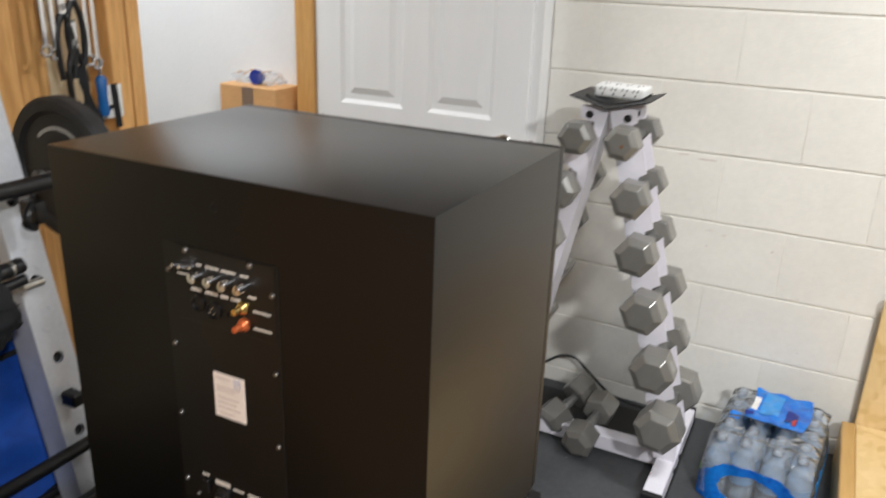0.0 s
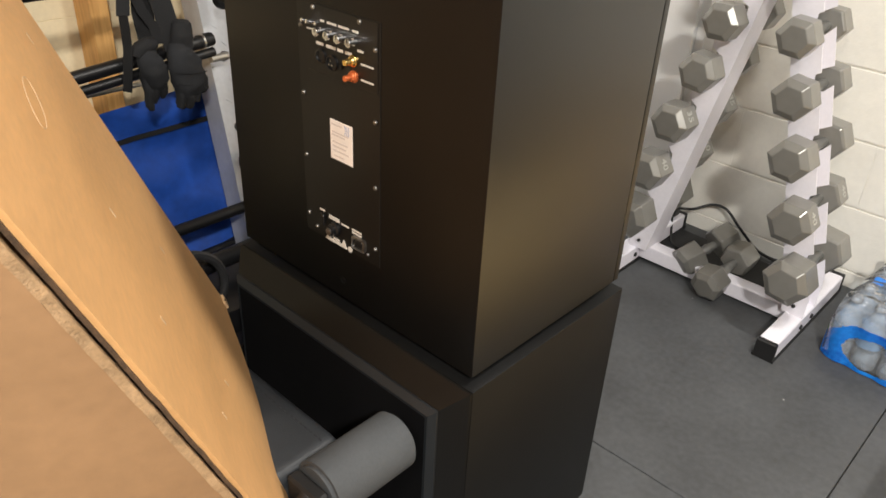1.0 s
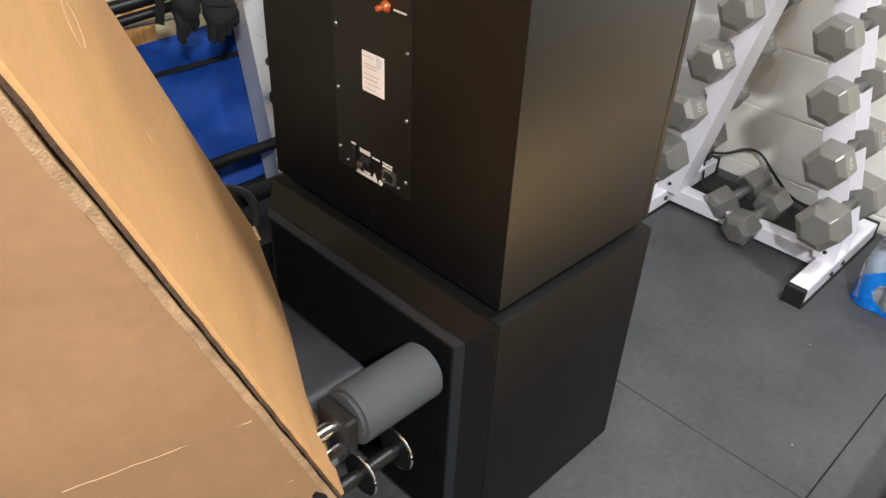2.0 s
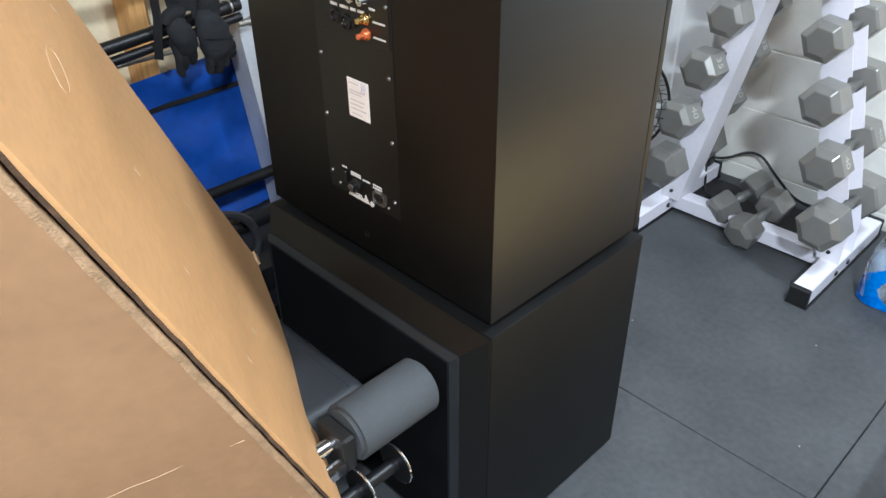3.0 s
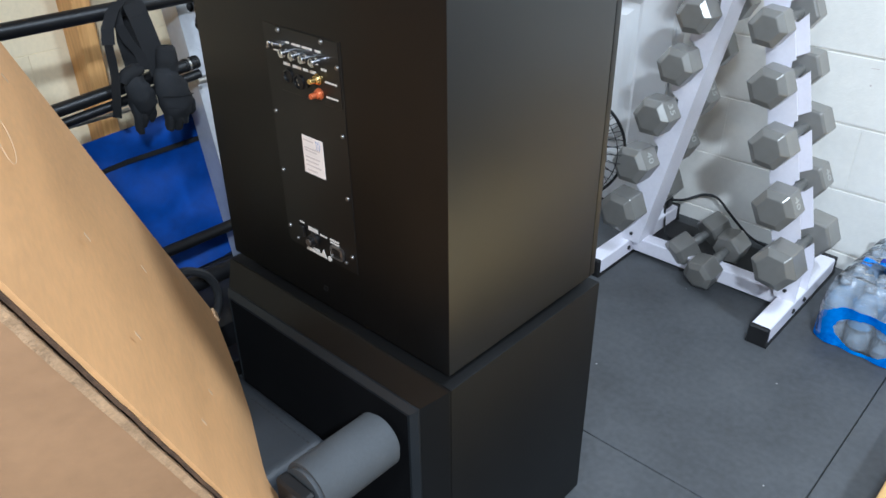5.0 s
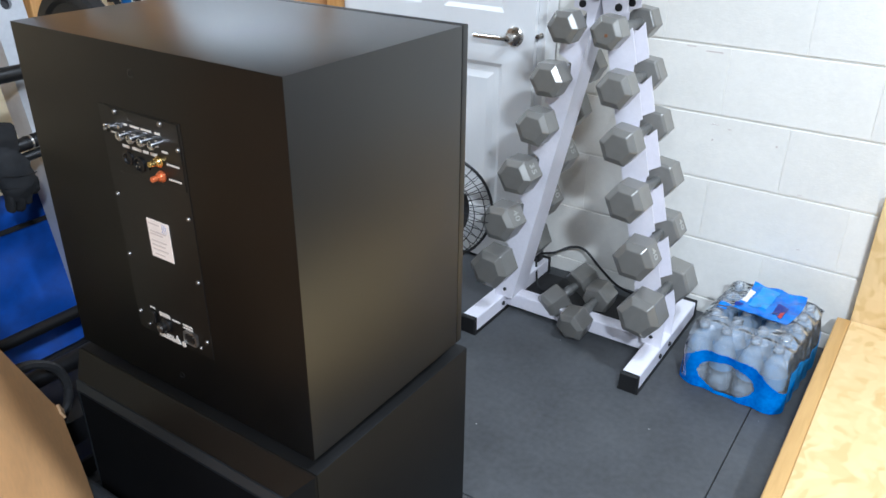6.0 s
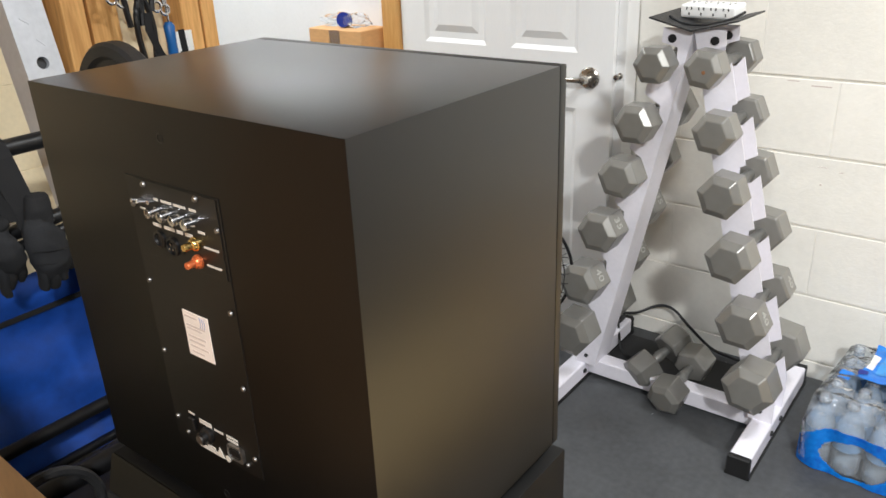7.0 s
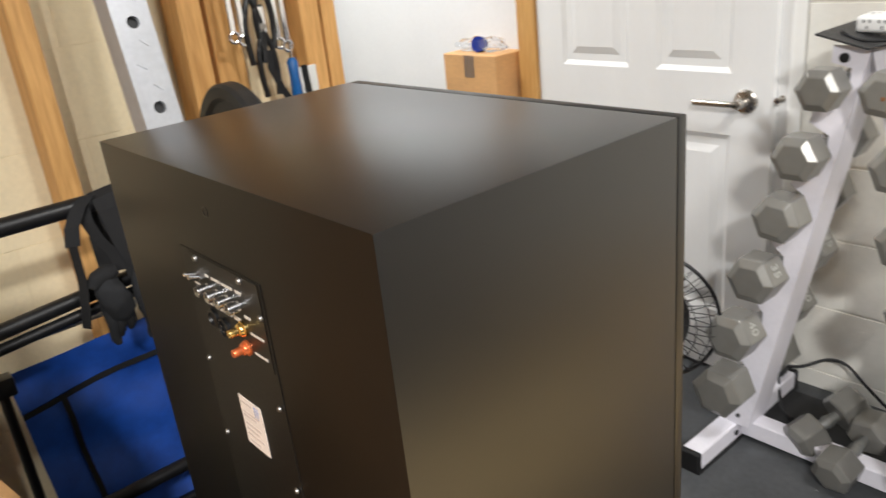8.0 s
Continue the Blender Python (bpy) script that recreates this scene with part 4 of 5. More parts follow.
# ---- cardboard box ----
def carton_near():
    B, T = Vector((0.002, -0.294, 0.400)), Vector((-0.460, -0.117, 0.515))
    S1, T1 = Vector((0.104, -0.586, 1.130)), Vector((-0.519, -0.399, 1.250))
    inward = (S1 - B).cross(T - B).normalized()
    LEN, WID, DEP = 0.79, 0.50, 0.34

    def bend(bm):
        """From box measures (across, into, along) to the leaning box."""
        for v in bm.verts:
            u, k = v.co.x / WID, v.co.z / LEN
            v.co = (S1 - B) * k + ((T - B) * (1 - k) + (T1 - S1) * k) * u + inward * v.co.y
        bmesh.ops.recalc_face_normals(bm, faces=bm.faces[:])
        return bm
    c = thing("cardboard_box", Matrix.Translation(B), "large tan cardboard box tilted on the weight bench", "cardboard box")
    # Dark core: the shade inside the open box is in its colour.
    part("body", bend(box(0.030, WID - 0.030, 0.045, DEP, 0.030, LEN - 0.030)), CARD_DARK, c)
    bm = sheet(lambda u, v: (u * WID, 0.0025 + 0.005 * math.sin(math.pi * u) * noise.noise((u * 2, v * 4, 0)) * min(1, 6 * u), v * LEN), 24, 40, 0.005)
    part("side_panel", bend(bm), CARD, c, "smooth orange-tan cardboard panel", smooth=True)

    # Near-black strip as the shade in the groove beside the torn lip.
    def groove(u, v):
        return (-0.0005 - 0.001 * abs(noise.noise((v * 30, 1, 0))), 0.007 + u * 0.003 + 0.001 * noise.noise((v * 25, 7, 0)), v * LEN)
    part("torn_groove_shade", bend(sheet(groove, 1, 90, 0.003)), CARD_DARK, c)

    def lip(u, v):
        return (-0.001 - 0.002 * abs(noise.noise((v * 22, 5, 0))), 0.0125 + u * 0.008 + 0.0014 * noise.noise((v * 14, 2, 0)), v * LEN)
    part("torn_lip", bend(sheet(lip, 3, 90, 0.005)), CARD_EDGE, c, "frayed cardboard edge")

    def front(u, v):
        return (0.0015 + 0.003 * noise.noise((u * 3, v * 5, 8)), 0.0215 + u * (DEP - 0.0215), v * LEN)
    f = part("front_panel", bend(sheet(front, 24, 40, 0.005)), CARD_SHADED, c, "creased cardboard panel in a darker, shaded brown", smooth=True)
    rn = random.Random(3)
    for z, y0, y1, slope in ((0.30, 0.030, 0.22, 0.12), (0.12, 0.04, 0.30, 0.10)):
        pts = [(-0.004, y0 + (y1 - y0) * i / 11, z + slope * (y1 - y0) * i / 11 + rn.uniform(-0.0012, 0.0012)) for i in range(12)]
        part("crease", bend(pipe(pts, 0.0004, 5, smooth=2)), CREASE, f)
    part("tab", bend(box(WID - 0.012, WID + 0.008, -0.001, 0.010, -0.006, 0.010, 0.001)), CARD_EDGE, c, "torn cardboard tab")
    for x, z in ((0.11, 0.44), (0.20, 0.50), (0.30, 0.33), (0.17, 0.22), (0.36, 0.60), (0.08, 0.30)):
        part("scuff", bend(sheet(lambda u, v: (x + 0.003 * (u - 0.5), -0.0052, z + 0.012 * (v - 0.5)), 2, 2, 0.0006)), CREASE, c)
    # Pale oval outline drawn for the glare on the panel.
    ring = [(0.20 + 0.030 * math.cos(a * math.tau / 14), -0.0050, 0.64 + 0.016 * math.sin(a * math.tau / 14)) for a in range(14)]
    part("glare_ring", bend(pipe(ring, 0.0004, 4, closed=True, smooth=2)), CREASE, c)
    return c


carton_near()


# ---- weight bench ----
def weight_bench():
    b = thing("weight_bench", Matrix.Identity(4), "weight bench with a stitched dark vinyl pad and grey foam roller", "weight bench")
    pad = part("pad", box(-0.66, -0.115, -0.470, -0.150, 0.395, 0.462, 0.022, 4), VINYL, b, "dark grey stitched vinyl pad", smooth=True)
    for i in range(46):
        x = -0.64 + i * 0.0112
        part("stitch", box(x, x + 0.006, -0.1775, -0.1762, 0.4613, 0.4630), GLOVE_GREY, pad)
    part("foam_roller", rod((-0.066, -0.085, 0.452), (-0.066, -0.238, 0.452), 0.046, 32, bevel=0.006), FOAM, b, "grey foam roller", smooth=True)
    sp = part("spool_tube", rod((-0.020, -0.178, 0.384), (-0.020, -0.330, 0.384), 0.011, 18), BLACK_TUBE, b, "black tube", smooth=True)
    for y in (-0.180, -0.248):
        disc = part("end_disc", rod((-0.020, y, 0.384), (-0.020, y - 0.005, 0.384), 0.034, 28, bevel=0.001), BLACK_PLASTIC, b, "black disc with a bright rim", smooth=True)
        part("rim", pipe([(-0.020 + 0.034 * math.cos(a * math.tau / 12), y - 0.0025, 0.384 + 0.034 * math.sin(a * math.tau / 12)) for a in range(12)], 0.0018, 6, closed=True, smooth=3), CHROME, disc, smooth=True)
        part("bolt", lathe(((0.006, 0), (0.006, 0.003), (0.003, 0.004)), 6, m=pose(-0.020, y - 0.005, 0.384, 90)), CHROME, disc)
    part("end_bracket", box(-0.100, -0.034, -0.262, -0.240, 0.412, 0.478, 0.004), BLACK_RUBBER, b)
    part("square_rail", box(-0.050, -0.030, -0.345, -0.262, 0.418, 0.438, 0.003), CHROME, b, "chrome square rail")
    part("roller_tube", rod((-0.066, -0.075, 0.452), (-0.066, -0.345, 0.452), 0.012, 16), CHROME, b, smooth=True)
    part("holder", box(-0.092, 0.002, -0.345, -0.320, 0.34, 0.47, 0.003), BLACK_TUBE, b)
    part("frame_tube", box(-0.62, -0.04, -0.335, -0.285, 0.335, 0.394, 0.004), BLACK_TUBE, b)
    part("cross_tube", box(-0.34, 0.00, -0.72, -0.335, 0.25, 0.32, 0.004), BLACK_TUBE, b)
    for x in (-0.58, -0.10):
        part("leg", box(x - 0.022, x + 0.022, -0.332, -0.288, 0.03, 0.336, 0.003), BLACK_TUBE, b)
        part("foot", box(x - 0.025, x + 0.025, -0.52, -0.115, 0.0, 0.035, 0.004), BLACK_TUBE, b)
    part("leg", box(-0.20, -0.155, -0.70, -0.655, 0.0, 0.25, 0.003), BLACK_TUBE, b)
    return b


weight_bench()


# ---- squat rack, bar pads and gloves ----
def up_x(z):
    return -1.034 - 0.2128 * (z - 0.551)


def squat_rack():
    r = thing("squat_rack", Matrix.Identity(4), "silver tread-plate rack upright with black cross tubes", "squat rack")
    hw, y0 = 0.037, 0.300
    top = 2.1
    z_holes = [0.219 + 0.166 * i for i in range(11)]
    lean = math.atan(0.2128)
    m = Matrix.Translation((up_x(0), y0, 0.0)) @ Matrix.Rotation(-lean, 4, "Y") @ Matrix.Rotation(radians(90), 4, "Z")
    length = top / math.cos(lean)
    bm = bmesh.new()
    # front face with real holes; a dark core and side strips follow
    n, rh = 16, 0.0125
    cuts = [z / math.cos(lean) for z in z_holes]
    edges = [0.0] + [(a + b) / 2 for a, b in zip(cuts, cuts[1:])] + [length]
    for zc, za, zb in zip(cuts, edges, edges[1:]):
        ring = [bm.verts.new((rh * math.cos(math.tau * k / n), 0, zc + rh * math.sin(math.tau * k / n))) for k in range(n)]
        rim = []
        for k in range(n):
            ca, sa = math.cos(math.tau * k / n), math.sin(math.tau * k / n)
            up = (zb - zc) if sa >= 0 else (zc - za)
            s = min(hw / max(1e-6, abs(ca)), up / max(1e-6, abs(sa)))
            rim.append(bm.verts.new((s * ca, 0, zc + s * sa)))
        corners = {}
        for sx in (-1, 1):
            for zz in (za, zb):
                corners[sx, zz] = bm.verts.new((sx * hw, 0, zz))
        for k in range(n):
            nx = (k + 1) % n
            bm.faces.new((ring[k], ring[nx], rim[nx], rim[k]))
            a, b = rim[k].co, rim[nx].co
            if abs(abs(a.x) - hw) < 1e-5 and abs(abs(b.x) - hw) > 1e-5 or abs(abs(b.x) - hw) < 1e-5 and abs(abs(a.x) - hw) > 1e-5:
                sx = 1 if a.x + b.x > 0 else -1
                zz = zb if (a.z + b.z) / 2 > zc else za
                bm.faces.new((rim[k], rim[nx], corners[sx, zz]))
        inner = [bm.verts.new((v.co.x, 0.012, v.co.z)) for v in ring]
        for k in range(n):
            bm.faces.new((ring[k], inner[k], inner[(k + 1) % n], ring[(k + 1) % n]))
    bmesh.ops.remove_doubles(bm, verts=bm.verts[:], dist=0.0001)
    bmesh.ops.recalc_face_normals(bm, faces=bm.faces[:])
    for f in bm.faces:
        if abs(f.normal.y) > 0.9 and f.normal.y > 0:
            f.normal_flip()
    up = part("upright", bm, TREAD, r, "silver upright with adjustment holes", m=m)
    # Dark filler behind the holes, in place of the shade inside the tube.
    part("dark_core", box(-hw, hw, 0.0125, 0.072, 0, length, 0.002), DARK_IRON, up)
    for sx in (-1, 1):
        part("tube_edge", box(sx * hw - 0.0015, sx * hw + 0.0015, 0.0002, 0.074, 0, length), TREAD, up)
    base = None
    for i in range(44):
        z = 0.10 + i * 0.044
        x = 0.016 * (1 if i % 2 else -1)
        mm = Matrix.Translation((x * 0.6, 0, z)) @ Matrix.Rotation(radians(45 if i % 2 else 38), 4, "Y")
        if min(abs(z - c) for c in cuts) < 0.026:
            continue
        if base is None:
            base = part("tread_lug", box(-0.010, 0.010, -0.0012, 0.0005, -0.0018, 0.0018, 0.0008), TREAD, up, m=mm)
        else:
            again("tread_lug", base, up, mm)
    # tubes running forward from the upright
    x = -1.03
    part("top_tube", rod((x, 0.36, 0.927), (x, -0.85, 0.927), 0.0165, 20), BLACK_TUBE, r, "glossy black tube", smooth=True)
    t2 = part("cross_tube", rod((x, 0.250, 0.777), (x, -0.85, 0.690), 0.0145, 18), BLACK_TUBE, r, "glossy black tube", smooth=True)
    for k in range(4):
        part("thread_ring", rod((x, 0.214 + k * 0.009, 0.7745 + k * 0.0007), (x, 0.218 + k * 0.009, 0.7748 + k * 0.0007), 0.0158, 14), WORN_STEEL if k == 1 else BLACK_RUBBER, t2, smooth=True)
    part("lower_cross_tube", rod((x + 0.010, 0.245, 0.751), (x + 0.010, -0.85, 0.660), 0.0105, 16), BLACK_TUBE, r, "glossy black tube", smooth=True)
    part("bolt", rod((x + 0.01, 0.235, 0.735), (x + 0.01, 0.280, 0.735), 0.009, 12), WORN_STEEL, r, smooth=True)
    part("hook_plate", box(x - 0.02, x + 0.03, 0.275, 0.300, 0.855, 0.900, 0.006, 2), BLACK_PLASTIC, r, smooth=True)
    part("hook_lip", pipe(((x + 0.02, 0.275, 0.895), (x + 0.034, 0.255, 0.885), (x + 0.034, 0.250, 0.865), (x + 0.02, 0.275, 0.850)), 0.008, 8), BLACK_PLASTIC, r, smooth=True)
    part("low_tube", rod((-0.95, 0.30, 0.380), (-0.95, -0.85, 0.380), 0.014, 16), BLACK_TUBE, r, smooth=True)
    part("low_tube", rod((-0.95, 0.30, 0.250), (-0.95, -0.85, 0.250), 0.014, 16), BLACK_TUBE, r, smooth=True)
    part("latch", box(up_x(0.46) + 0.01, up_x(0.46) + 0.05, 0.27, 0.30, 0.46, 0.49, 0.004), BLACK_PLASTIC, r)
    part("base_tube", box(-1.0, -0.86, -0.85, 0.62, 0.0, 0.055, 0.004), BLACK_TUBE, r)
    part("peg", rod((-1.12, 0.37, 0.915), (-1.12, 0.52, 0.915), 0.013, 14), CHROME, r, smooth=True)
    return r


squat_rack()
plate = thing("weight_plate", pose(-1.12, 0.445, 0.915, 90), "black cast iron weight plate on the rack peg", "weight plate")
part("disc", lathe(((0.014, -0.018), (0.03, -0.020), (0.05, -0.012), (0.12, -0.012), (0.128, -0.022), (0.150, -0.022), (0.157, -0.014), (0.157, 0.014), (0.150, 0.022), (0.128, 0.022), (0.12, 0.012), (0.03, 0.016), (0.014, 0.016)), 48), DARK_IRON, plate, smooth=True)
for k in range(9):
    a = radians(40 + k * 11)
    part("raised_mark", box(-0.006, 0.006, -0.008, 0.008, 0.012, 0.0135, m=Matrix.Rotation(a, 4, "Z") @ Matrix.Translation((0.088, 0, 0))), NUMERAL, plate)

# thin rod and bracket behind the tubes
tagged(part("steel_rod", rod((-1.18, 0.21, 0.655), (-1.18, -0.85, 0.655), 0.006, 10), WORN_STEEL, None, smooth=True), "thin bare steel rod resting along the chair", "steel rod")


def cloth_loft(rings, seed, rough=0.004, n=18):
    """A soft closed body through rings (y, z, half width, half depth, x)."""
    bm = bmesh.new()
    loops = []
    fine = []
    for a, b in zip(rings, rings[1:]):
        for k in range(5):
            fine.append([p + (q - p) * k / 5 for p, q in zip(a, b)])
    fine.append(rings[-1])
    for i, (y, z, wy, wx, x) in enumerate(fine):
        d = [q - p for p, q in zip(fine[max(i - 1, 0)], fine[min(i + 1, len(fine) - 1)])]
        along = Vector((0, d[0], d[1])).normalized()
        across = Vector((1, 0, 0)).cross(along)
        loop = []
        for k in range(n):
            a = math.tau * k / n
            p = Vector((x, y, z)) + across * wy * math.cos(a) + Vector((1, 0, 0)) * wx * math.sin(a)
            p += Vector((1.0, 0.7, 0.5)) * rough * (noise.noise(p * 32 + Vector((seed, 0, 0))) + 0.5 * noise.noise(p * 80 + Vector((0, seed, 0))))
            loop.append(bm.verts.new(p))
        loops.append(loop)
    for lo, hi in zip(loops, loops[1:]):
        for k in range(n):
            bm.faces.new((lo[k], lo[(k + 1) % n], hi[(k + 1) % n], hi[k]))
    bm.faces.new(loops[0][::-1])
    bm.faces.new(loops[-1])
    bmesh.ops.recalc_face_normals(bm, faces=bm.faces[:])
    return bm


def glove_open():
    g = thing("lifting_glove", Matrix.Identity(4), "dark grey padded lifting glove hanging limp by its cuff strap", "glove", "pair of gloves on the tube")
    x = -0.985
    part("cuff", cloth_loft(((0.158, 0.842, 0.017, 0.010, x - 0.004), (0.157, 0.836, 0.023, 0.014, x - 0.003), (0.152, 0.810, 0.027, 0.016, x), (0.148, 0.786, 0.027, 0.015, x)), 3, 0.003), BLACK_CLOTH, g, "black ribbed cuff", smooth=True)
    part("palm", cloth_loft(((0.148, 0.796, 0.026, 0.013, x), (0.145, 0.776, 0.034, 0.018, x + 0.002), (0.146, 0.745, 0.038, 0.023, x + 0.006), (0.152, 0.710, 0.040, 0.026, x + 0.010), (0.158, 0.688, 0.036, 0.022, x + 0.010)), 7, 0.007), GLOVE_GREY, g, smooth=True)
    for k, (y, ln, w) in enumerate(((0.126, 0.044, 0.0100), (0.143, 0.050, 0.0110), (0.162, 0.042, 0.0110), (0.179, 0.026, 0.0105))):
        z = 0.700 + 0.003 * k
        part("finger", cloth_loft(((y, z, w, 0.014, x + 0.010), (y, z - ln * 0.5, w * 1.05, 0.014, x + 0.013), (y - 0.003, z - ln * 0.92, w * 0.95, 0.012, x + 0.010), (y - 0.004, z - ln, w * 0.6, 0.007, x + 0.009)), k, 0.004, 12), BLACK_CLOTH if k % 2 else GLOVE_GREY, g, smooth=True)
    for za, zb in ((0.742, 0.726), (0.716, 0.700)):
        part("pad_seam", pipe(((x + 0.022, 0.114, za), (x + 0.034, 0.140, (za + zb) / 2 + 0.004), (x + 0.032, 0.166, (za + zb) / 2), (x + 0.020, 0.190, zb + 0.004)), 0.0013, 5), BLACK_CLOTH, g)
    return g


def glove_folded():
    g = thing("lifting_glove", Matrix.Identity(4), "dark grey lifting glove folded over, thumb hanging down", "glove", "pair of gloves on the tube")
    x = -0.992
    part("cuff", cloth_loft(((0.044, 0.784, 0.012, 0.011, x), (0.056, 0.796, 0.017, 0.015, x), (0.078, 0.803, 0.018, 0.015, x), (0.094, 0.806, 0.011, 0.011, x)), 5, 0.004), BLACK_CLOTH, g, "black ribbed cuff", smooth=True)
    part("palm", cloth_loft(((0.070, 0.795, 0.020, 0.012, x), (0.072, 0.776, 0.026, 0.017, x + 0.003), (0.078, 0.748, 0.028, 0.021, x + 0.006), (0.084, 0.722, 0.024, 0.018, x + 0.006), (0.088, 0.706, 0.014, 0.010, x + 0.004)), 11, 0.007), GLOVE_GREY, g, smooth=True)
    for k, (ya, za, yb, zb) in enumerate(((0.060, 0.745, 0.062, 0.662), (0.076, 0.728, 0.070, 0.676), (0.094, 0.722, 0.094, 0.684))):
        part("finger", cloth_loft(((ya, za, 0.011, 0.012, x), (ya * 0.6 + yb * 0.4, za * 0.6 + zb * 0.4, 0.011, 0.012, x + 0.002), (yb, zb + 0.010, 0.0095, 0.010, x), (yb, zb, 0.005, 0.006, x)), 20 + k, 0.004, 12), GLOVE_GREY if k == 0 else BLACK_CLOTH, g, smooth=True)
    return g


glove_open()
glove_folded()
strap = thing("wrist_strap", Matrix.Identity(4), "black webbing wrist strap looped over the rack tube", "strap")
X = -1.03
part("webbing", ribbon(((X + 0.040, 0.134, 0.785), (X + 0.040, 0.130, 0.82), (X + 0.034, 0.122, 0.87), (X + 0.026, 0.116, 0.915), (X + 0.017, 0.113, 0.938), (X, 0.112, 0.947), (X - 0.016, 0.110, 0.938), (X - 0.022, 0.108, 0.91), (X - 0.016, 0.100, 0.86), (X + 0.010, 0.095, 0.80)), (0, 1, 0.15), 0.046, 0.003), BLACK_CLOTH, strap)
part("loop", ribbon(((X + 0.018, 0.085, 0.945), (X + 0.022, 0.064, 0.930), (X + 0.030, 0.042, 0.900), (X + 0.036, 0.034, 0.868)), (0.5, 0.9, 0), 0.026, 0.0025), BLACK_CLOTH, strap)
part("loop_tail", ribbon(((X + 0.036, 0.034, 0.870), (X + 0.038, 0.033, 0.840), (X + 0.038, 0.032, 0.80), (X + 0.036, 0.026, 0.760), (X + 0.034, 0.018, 0.712)), (1, 0.45, 0), 0.022, 0.0025), BLACK_CLOTH, strap)
part("inner_band", ribbon(((X + 0.010, 0.075, 0.940), (X + 0.020, 0.072, 0.900), (X + 0.026, 0.082, 0.865), (X + 0.034, 0.098, 0.835), (X + 0.038, 0.104, 0.80)), (0.5, 0.9, 0), 0.022, 0.0025), BLACK_CLOTH, strap)


# ---- folding chair ----
def camp_chair():
    c = thing("folding_chair", Matrix.Identity(4), "blue polyester folding chair with black piping and frame", "chair")
    x = -1.15
    y0, y1, z0, z1 = -0.115, 0.385, 0.185, 0.640

    def back(u, v):
        y = y0 + u * (y1 - y0) + 0.02 * (1 - v)
        z = z0 + v * (z1 - z0 - 0.03 + 0.03 * u)
        sag = 0.035 * math.sin(math.pi * u) * math.sin(math.pi * v) + 0.016 * noise.noise((u * 4, v * 5, 2)) + 0.006 * math.sin(u * 9 + v * 14)
        return x - sag + 0.05 * (1 - v), y, z
    bk = part("back_panel", sheet(back, 36, 36, 0.002), BLUE_CLOTH, c, "wrinkled blue polyester panel", smooth=True)
    for v in (0.80, 0.03):
        pts = [Vector(back(u / 10, v)) + Vector((0.004, 0, 0)) for u in range(11)]
        part("piping", ribbon(pts, (0, 0.1, 1), 0.012, 0.003), BLACK_CLOTH, bk)
    pts = [Vector(back(0.16, v / 10)) + Vector((0.004, 0, 0)) for v in range(9)]
    part("piping", ribbon(pts, (0, 1, 0), 0.012, 0.003), BLACK_CLOTH, bk)
    part("frame_tube", rod((x - 0.02, y0 - 0.012, 0.0), (x - 0.01, y0 - 0.012, 0.60), 0.010, 12), BLACK_TUBE, c, smooth=True)
    part("frame_tube", rod((x - 0.02, y1 + 0.03, 0.0), (x - 0.03, y1 + 0.012, 0.66), 0.010, 12), BLACK_TUBE, c, smooth=True)
    part("corner_bracket", box(x - 0.02, x + 0.016, y0 - 0.03, y0 + 0.012, 0.575, 0.615, 0.006, 2), BLACK_PLASTIC, c, smooth=True)
    part("arm_tube", rod((x + 0.01, y0 - 0.02, 0.595), (x + 0.03, y0 - 0.32, 0.55), 0.010, 12), BLACK_TUBE, c, smooth=True)
    part("seat_tube", rod((x + 0.06, y0 - 0.02, 0.20), (x + 0.06, y1 + 0.02, 0.20), 0.011, 12), BLACK_TUBE, c, smooth=True)
    return c


camp_chair()

# ---- dark gym gear beside the lower speaker ----
def gear_stack():
    s = thing("resistance_machine_base", Matrix.Identity(4), "black steel gym frame base with ribbed grips", "gym equipment")
    part("long_tube", box(-0.80, -0.62, -0.60, 0.42, 0.30, 0.36, 0.008, 2), BLACK_TUBE, s, smooth=True)
    part("grip_core", rod((-0.74, -0.30, 0.405), (-0.74, 0.34, 0.405), 0.020, 16), BLACK_TUBE, s, smooth=True)
    part("ring", pipe([(-0.635 + 0.0 * k, -0.10 + 0.085 * math.cos(k * math.tau / 10), 0.43 + 0.085 * math.sin(k * math.tau / 10)) for k in range(10)], 0.009, 8, closed=True), DARK_IRON, s, smooth=True)
    for y in (-0.55, 0.36):
        part("leg", box(-0.74, -0.68, y, y + 0.05, 0.0, 0.301, 0.004), BLACK_TUBE, s)
    part("badge", box(-0.6195, -0.6185, 0.10, 0.17, 0.318, 0.345), NUMERAL, s)
    return s


gear_stack()


